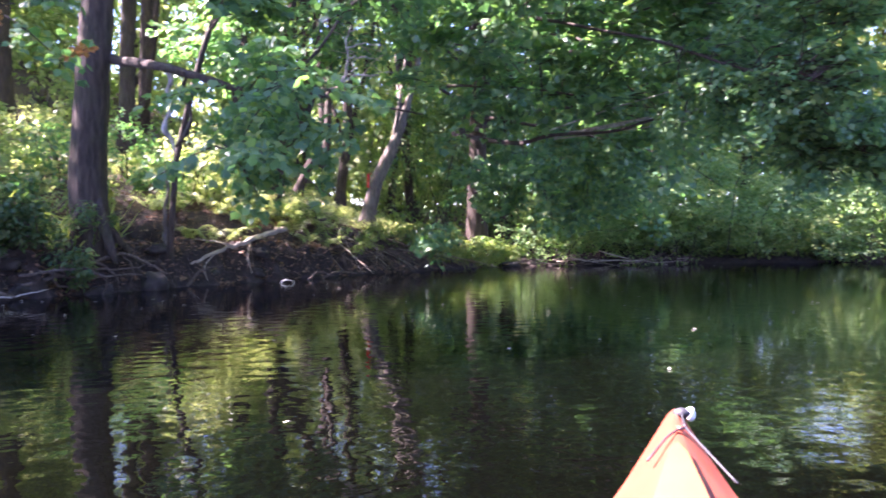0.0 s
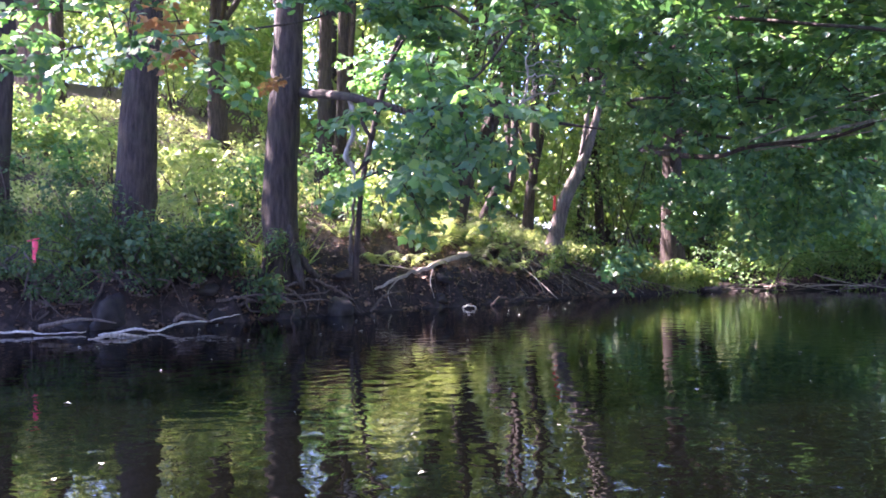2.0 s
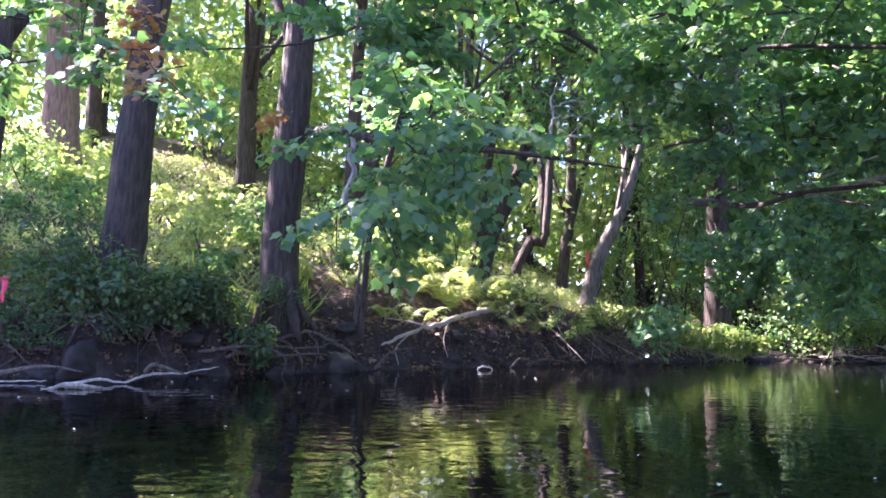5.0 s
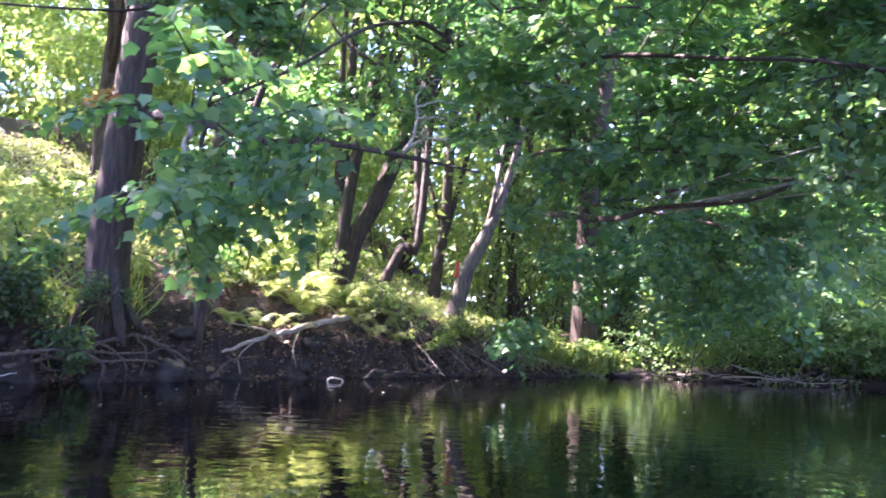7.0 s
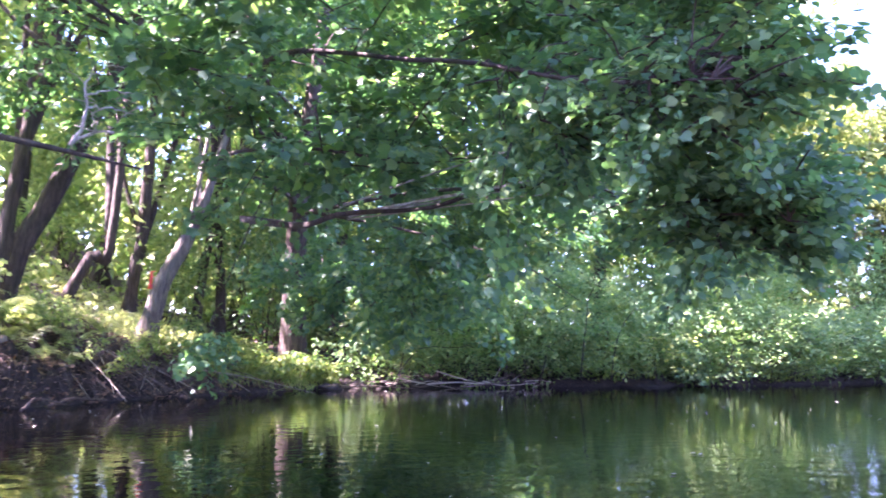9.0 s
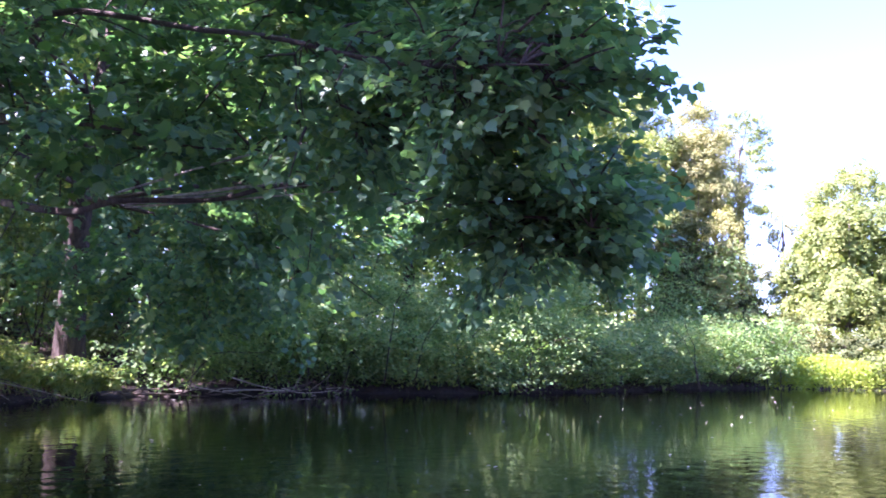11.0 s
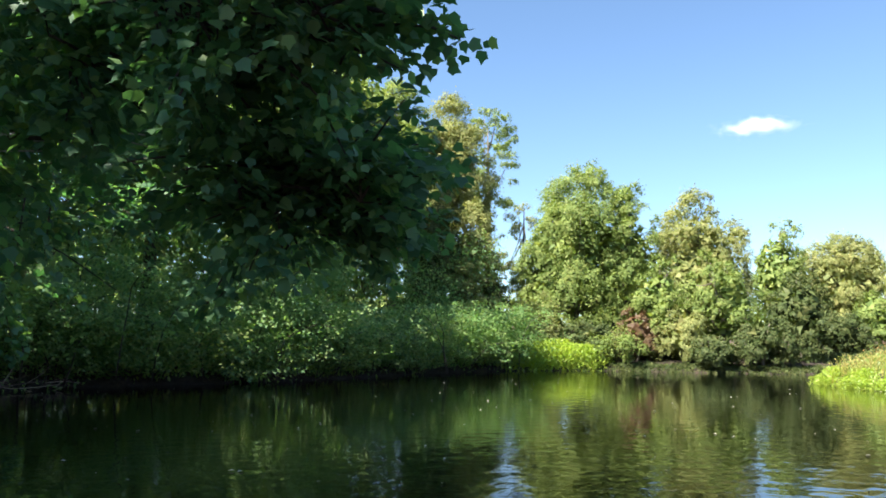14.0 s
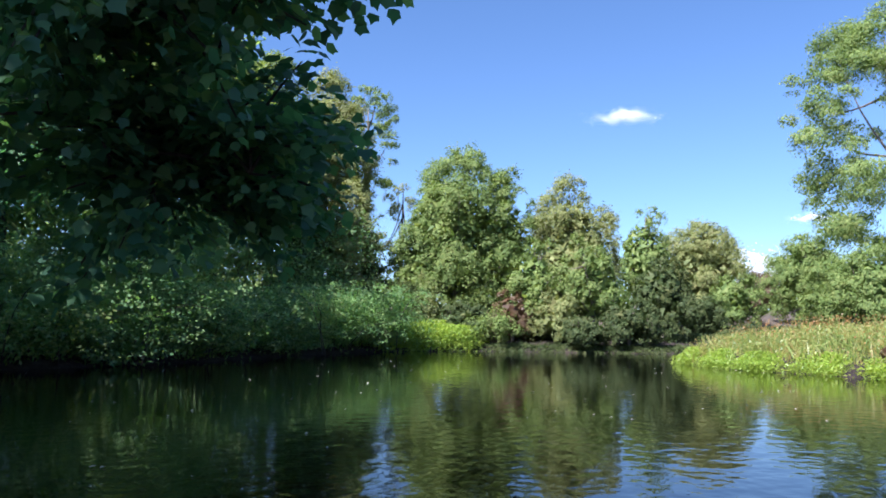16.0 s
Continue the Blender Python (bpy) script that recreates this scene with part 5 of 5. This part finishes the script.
# leaf litter and fine roots on the eroded soil
n = 15000
lx = -8 + 14 * rng.random(n)
ly = np.interp(lx, [p[0] for p in NORTH], [p[1] for p in NORTH]) + 0.08 + 2.2 * rng.random(n) ** 1.6
ok = shore(lx, ly) > 0.06
lx, ly = lx[ok], ly[ok]
n = len(lx)
litter = new("leaf_litter", leaves("leaf_litter", np.stack([lx, ly, ground_z(lx, ly) + 0.015 * rng.random(n)], 1), np.stack([*rng.standard_normal((2, n)), 0.3 * rng.standard_normal(n)], 1),
             np.tile([0, -0.5, 1.0], (n, 1)) + 0.5 * rng.standard_normal((n, 3)), 0.03 + 0.06 * rng.random(n), "kite", LITTER))
tagged(litter, "brown fallen leaves scattered over the soil bank", "leaf litter", kind="stuff")
fine = Geo()
for k in range(190):
    x = -7 + 10.5 * rng.random()
    y = float(np.interp(x, [p[0] for p in NORTH], [p[1] for p in NORTH])) + 0.55 + 0.3 * rng.random()
    a = np.array([x, y, gz(x, y) + 0.05])
    ex, ey = x + 0.25 * rng.standard_normal(), y - 0.35 - 0.3 * rng.random()
    e = np.array([ex, ey, max(0.03, gz(ex, ey) + 0.03)])
    tube(fine, glide([a, (a + e) / 2 + (0.05 * rng.standard_normal(), -0.10, 0.04), e], 6), [0.004 + 0.009 * rng.random() ** 2, 0.003], 4, 0.15)
tagged(new("fine_roots", fine.mesh("fine_roots", ROOT_BARK)), "thin dark roots trailing down the soil bank", "roots", kind="stuff")
rng = np.random.default_rng(108)
# brush pile hanging down the bank
brush = root("brush_pile", (3.0, 17.6, 0.5), "grey heap of dead twigs sliding down the bank", "brush")
for k in range(170):
    t = rng.random()
    x, y = 2.2 + 2.6 * t, 16.6 + 1.55 * t + 0.7 * rng.random()
    a = np.array([x, y + 0.3, gz(x, y + 0.3) + 0.05 + 0.12 * rng.random()])
    ex, ey = x + 0.25 + 0.55 * rng.standard_normal(), y - 0.25 + 0.35 * rng.standard_normal()
    e = np.array([ex, ey, max(0.05, gz(ex, ey) + 0.04 + 0.08 * rng.random())])
    tw = Geo()
    tube(tw, glide([a, (a + e) / 2 + (0, 0, 0.08 * rng.random()), e], 6), [0.009, 0.003], 5, 0.2)
    part("twig", tw.mesh("twig", DEAD if k % 14 == 0 else (WET_WOOD if k % 3 == 0 else ROOT_BARK), True, (3.0, 17.6, 0.5)), brush)
rng = np.random.default_rng(109)
# bleached driftwood along the shaded bank
drift = root("driftwood", (8.5, 19.2, 0.05), "line of bleached driftwood branches at the waterline", "driftwood")
for k, pts in enumerate([[(6.6, 18.9, 0.06), (7.3, 19.2, 0.14), (8.3, 19.2, 0.12), (8.9, 19.1, 0.16)], [(8.1, 19.3, 0.22), (8.6, 19.05, 0.12), (9.0, 18.9, 0.04)], [(8.8, 19.1, 0.1), (9.5, 19.15, 0.12), (10.2, 19.05, 0.08)],
                         [(9.4, 18.9, 0.03), (10.1, 18.95, 0.1), (10.9, 18.8, 0.2)], [(10.0, 19.1, 0.15), (10.4, 19.0, 0.06), (11.2, 19.0, 0.1)], [(9.0, 19.2, 0.35), (9.5, 19.1, 0.2), (10.0, 19.0, 0.1)], [(7.0, 19.1, 0.05), (7.6, 18.95, 0.07), (8.4, 18.8, 0.02)],
                         [(10.2, 19.0, 0.15), (10.35, 18.95, 0.5), (10.3, 19.0, 0.75)]]):
    w = Geo()
    tube(w, glide([np.array(p) for p in pts], 12), [0.015, 0.012, 0.004] if k < 7 else [0.010, 0.005], 6, 0.2)
    part("branch", w.mesh("branch", DEAD if k % 3 else WET_WOOD, True, (8.5, 19.2, 0.05)), drift)
rng = np.random.default_rng(110)
for k in range(26):
    x = 6.7 + 4.6 * rng.random()
    p = np.array([x, 19.05 + 0.25 * rng.random(), 0.02 + 0.12 * rng.random()])
    e = p + np.array([0.25 + 0.5 * rng.random(), 0.25 * rng.standard_normal(), 0.12 * rng.standard_normal()])
    e[2] = abs(e[2])
    w = Geo()
    tube(w, glide([p, (p + e) / 2 + 0.05 * rng.standard_normal(3), e], 6), [0.010, 0.004], 5, 0.2)
    part("twig", w.mesh("twig", DEAD if k % 2 else WET_WOOD, True, (8.5, 19.2, 0.05)), drift)
# dead snag branches in the canopy
snag = root("dead_snag", (2.6, 14.2, 4.0), "tangle of bleached dead branches among the leaves", "branch")
hub = np.array([2.35, 13.9, 3.05])
for pts, r in (([(2.2, 17.5, 3.6), (2.3, 15.6, 3.3), hub], 0.03), ([hub, (2.62, 13.95, 3.25), (2.95, 13.95, 3.27), (3.30, 13.9, 3.30)], 0.020), ([hub, (2.50, 13.9, 3.45), (2.46, 13.9, 3.75), (2.55, 13.9, 4.0)], 0.022), ([(2.5, 13.9, 3.5), (2.75, 13.8, 3.50), (2.98, 13.8, 3.46)], 0.013),
               ([(2.48, 13.9, 3.65), (2.72, 13.85, 3.72), (3.02, 13.85, 3.70)], 0.011), ([(2.52, 13.9, 3.9), (2.75, 13.9, 4.02), (2.95, 13.9, 4.0)], 0.010), ([(2.6, 13.95, 3.25), (2.56, 13.9, 3.42), (2.7, 13.9, 3.55)], 0.010), ([(3.7, 13.6, 3.9), (4.0, 13.6, 3.75), (4.3, 13.5, 3.85), (4.55, 13.5, 3.65)], 0.016), ([(3.95, 13.6, 3.78), (4.2, 13.5, 3.55), (4.4, 13.5, 3.5)], 0.011)):
    tw = Geo()
    line = glide([np.asarray(p, float) for p in pts], 12)
    line[1:-1] += 0.012 * rng.standard_normal((10, 3))
    tube(tw, line, [r, r * 0.8, r * 0.35], 6, 0.15)
    part("dead_branch", tw.mesh("dead_branch", DEAD if r > 0.025 else PEELED, True, (2.6, 14.2, 4.0)), snag)
for k in range(16):
    a = hub + np.array([0.8 * rng.random(), 0, 0.8 * rng.random()])
    e = a + scatter(1)[0] * (0.35, 0.15, 0.25)
    tw = Geo()
    tube(tw, glide([a, (a + e) / 2 + 0.04 * rng.standard_normal(3), e], 7), [0.008, 0.003], 5, 0.15)
    part("twig", tw.mesh("twig", DEAD, True, (2.6, 14.2, 4.0)), snag)

rock(-2.86, 11.70, 0.14, 0.25, 0.2, 0.26, "rounded grey boulder half buried in the bank")
rock(-3.2, 11.55, 0.05, 0.19, 0.15, 0.10, "flat pale stone at the water's edge")
rock(-0.36, 13.72, 0.06, 0.36, 0.2, 0.17, "long flat dark stone under the bank")
rock(-0.95, 13.05, 0.0, 0.22, 0.15, 0.12, "dark stone under the bank roots")
rock(-4.4, 11.3, 0.05, 0.2, 0.18, 0.10, "small dark stone at the water's edge")
for k in range(16):
    x = -6.5 + 8.0 * rng.random()
    y = float(np.interp(x, [p[0] for p in NORTH], [p[1] for p in NORTH])) + 0.05 + 0.35 * rng.random()
    q = 0.05 + 0.09 * rng.random()
    rock(x, y, max(0.0, gz(x, y)), q * 1.4, q, q * 0.8, "small dark stone in the soil bank")
rock(6.75, 19.15, 0.0, 0.26, 0.2, 0.11, "brown stone at the tip of the low bank")


def tape(label, x, y, z, w, h, mat, thread):
    """A strip of marking tape: a knot and two drooping tails."""
    ob = root("marking_tape", (x, y, z), label, "marking tape")
    for k, (sx, tip) in enumerate(((-0.35, -0.5), (0.35, 0.3))):
        s = np.linspace(0, 1, 9)
        cx, cz = sx * w * s + 0.15 * w * np.sin(4 * s + k), -h * s
        half = w * (0.32 + 0.1 * np.sin(5 * s + k))
        th = 0.004
        v, f = [], []
        for q in range(9):
            v += [(cx[q] - half[q], 0.02 * np.sin(3 * s[q] + k), cz[q]), (cx[q] + half[q], 0.02 * np.cos(3 * s[q]), cz[q] + tip * 0.05 * w), (cx[q] + half[q], 0.02 * np.cos(3 * s[q]) + th, cz[q]), (cx[q] - half[q], 0.02 * np.sin(3 * s[q] + k) + th, cz[q])]
        for q in range(8):
            for c in range(4):
                f.append([4 * q + c, 4 * q + (c + 1) % 4, 4 * q + 4 + (c + 1) % 4, 4 * q + 4 + c])
        f += [[3, 2, 1, 0], [32, 33, 34, 35]]
        gg = Geo()
        gg.add(v, f)
        part("tail", gg.mesh("tail", mat, True), ob)
    kn = Geo()
    tube(kn, [np.array(p) for p in thread], [w * 0.12, w * 0.2, w * 0.12], 6, 0.1)
    part("knot", kn.mesh("knot", mat, True), ob)
    return ob


tape("bright pink marking tape tied to a bank root", -3.66, 11.46, 1.08, 0.07, 0.26, PINK, [(-0.08, 0, 0.0), (0, 0, 0.015), (0.06, 0.02, 0.03)])
tape("red marking tape tied round a leaning trunk", 3.49, 19.27, 2.10, 0.06, 0.30, RED, [(-0.03, 0, 0.0), (0.02, 0.0, 0.012), (0.08, 0.02, 0.02)])

rng = np.random.default_rng(111)
# leaves and scum specks drifting on the water
n = 420
fx, fy = -8 + 32 * rng.random(n), 5 + 14 * rng.random(n)
keep = shore(fx, fy) < -0.15
fx, fy = fx[keep], fy[keep]
n = len(fx)
specks = new("floating_leaves", leaves("floating_leaves", np.stack([fx, fy, 0.006 + 0.004 * rng.random(n)], 1), np.stack([*rng.standard_normal((2, n)), 0 * fx], 1),
             np.tile([0, 0, 1.0], (n, 1)) + 0.15 * rng.standard_normal((n, 3)), 0.02 + 0.035 * rng.random(n) ** 2, "kite", FLOATER))
tagged(specks, "pale fallen leaves and specks floating on the water", "floating leaves", kind="stuff")

rng = np.random.default_rng(112)
# ---- clouds ----
for cx, cy, cz, w, lab in [(2236, 549, 614, 88, "small white fair-weather cloud"), (2452, 66, 322, 60, "small white cloud low over the trees"), (2393, 231, 175, 220, "pale cloud bank near the horizon")]:
    m = 10000
    p = rng.standard_normal((m, 3)) * (w * 0.25, w * 0.42, w * 0.075)
    p[:, 2] += w * 0.16 * np.exp(-((p[:, 1] + w * 0.1) / (w * 0.4)) ** 2) * rng.random(m) + 0.05 * p[:, 1]
    p += np.stack([0 * p[:, 0], w * 0.12 * np.sin(p[:, 2] / w * 30), w * 0.05 * np.sin(p[:, 1] / w * 9)], 1)
    p += (cx, cy, cz)
    c = new("cloud", leaves("cloud", p, scatter(m), scatter(m) + (-0.6, 0, 0.6), w * 0.022 * (0.4 + 0.8 * rng.random(m)), "tri", CLOUD))
    tagged(c, lab, "cloud", "clouds")

rng = np.random.default_rng(113)
# ---- the kayak's bow ----
HEAD = math.degrees(math.atan2(-0.47, 0.88))
kayak = root("kayak", (2.40, 3.81, -0.010), "orange plastic kayak floating on the river", "kayak")
kayak.rotation_euler = (0, 0, radians(HEAD))
rng = np.random.default_rng(114)
# stations back from the bow: distance, half width, keel, gunwale height, ridge height
ST = [(0.0, 0.018, 0.19, 0.302, 0.318), (-0.05, 0.034, 0.10, 0.288, 0.324), (-0.2, 0.074, 0.02, 0.254, 0.322), (-0.45, 0.126, -0.05, 0.226, 0.318), (-0.8, 0.19, -0.09, 0.218, 0.312), (-1.2, 0.27, -0.11, 0.22, 0.31), (-1.6, 0.31, -0.12, 0.22, 0.30),
      (-2.2, 0.31, -0.12, 0.22, 0.29), (-2.7, 0.24, -0.09, 0.23, 0.29), (-3.05, 0.10, 0.0, 0.27, 0.30), (-3.2, 0.015, 0.15, 0.30, 0.31)]
hull, deck = Geo(), Geo()
hv, dv = [], []
for y, w, k, gun, top in ST:
    hv += [(-w, y, gun), (-w * 0.96, y, gun * 0.55), (-w * 0.6, y, k * 0.7 + 0.02), (0, y, k), (w * 0.6, y, k * 0.7 + 0.02), (w * 0.96, y, gun * 0.55), (w, y, gun)]
    dv += [(-w, y, gun), (-w * 0.7, y, gun + (top - gun) * 0.34), (-w * 0.25, y, gun + (top - gun) * 0.82), (0, y, top), (w * 0.25, y, gun + (top - gun) * 0.82), (w * 0.7, y, gun + (top - gun) * 0.34), (w, y, gun)]
rows = len(ST)
hull.add(hv, [[i * 7 + j, i * 7 + j + 1, i * 7 + j + 8, i * 7 + j + 7] for i in range(rows - 1) for j in range(6)] + [[0, 1, 2, 3, 4, 5, 6]])
part("hull", hull.mesh("hull", ORANGE, True), kayak)
rng = np.random.default_rng(115)
# the deck stays open over the cockpit
deck.add(dv, [[i * 7 + j, i * 7 + j + 1, i * 7 + j + 8, i * 7 + j + 7] for i in range(rows - 1) for j in range(6) if not (6 <= i <= 6 and 1 <= j <= 4)] + [[6, 5, 4, 3, 2, 1, 0]])
deck_part = part("deck", deck.mesh("deck", ORANGE, True), kayak)
rim = Geo()
a = np.linspace(0, 2 * np.pi, 25)
tube(rim, np.stack([0.225 * np.cos(a), -1.9 + 0.30 * np.sin(a), 0.285 + 0 * a], 1), [0.014, 0.014], 7, 0.0)
part("cockpit_rim", rim.mesh("cockpit_rim", BLACK, True), kayak)
pan = Geo()
pan.add([(-0.022, -0.46, 0.318), (0.022, -0.46, 0.318), (0.06, -0.85, 0.312), (0.08, -1.15, 0.308), (-0.08, -1.15, 0.308), (-0.06, -0.85, 0.312), (0, -0.40, 0.324), (0, -0.85, 0.320), (0, -1.15, 0.318)],
        [[6, 0, 5, 7], [6, 7, 2, 1], [7, 5, 4, 8], [7, 8, 3, 2]])
part("deck_panel", pan.mesh("deck_panel", YELLOW, False), kayak, "amber raised deck panel")
for pts in ([(0.022, -0.05, 0.318), (0.018, -0.12, 0.326), (0.022, -0.24, 0.323)], [(0.022, -0.24, 0.323), (0.07, -0.36, 0.296), (0.13, -0.50, 0.262)], [(0.022, -0.24, 0.323), (-0.02, -0.34, 0.323), (-0.07, -0.50, 0.300)]):
    cd = Geo()
    tube(cd, glide([np.array(p) for p in pts], 8), [0.0032, 0.0032], 6, 0.0)
    part("deck_cord", cd.mesh("deck_cord", BLACK, True), deck_part, "thin black cord")
for name, mat, place, r in (("toggle", BLACK, (0.018, -0.075, 0.322), (0.024, 0.020, 0.016)), ("bow_ball", WHITE, (0.044, -0.035, 0.312), (0.014, 0.015, 0.022)), ("cord_eye", ORANGE, (0.010, -0.245, 0.322), (0.012, 0.014, 0.007))):
    bm = bmesh.new()
    bmesh.ops.create_uvsphere(bm, u_segments=16, v_segments=10, radius=1)
    for v in bm.verts:
        v.co = Vector((v.co.x * r[0], v.co.y * r[1], v.co.z * r[2])) + Vector(place)
    me = bpy.data.meshes.new(name)
    bm.to_mesh(me)
    bm.free()
    me.materials.append(mat)
    me.polygons.foreach_set("use_smooth", np.ones(len(me.polygons), bool))
    part(name, me, deck_part)
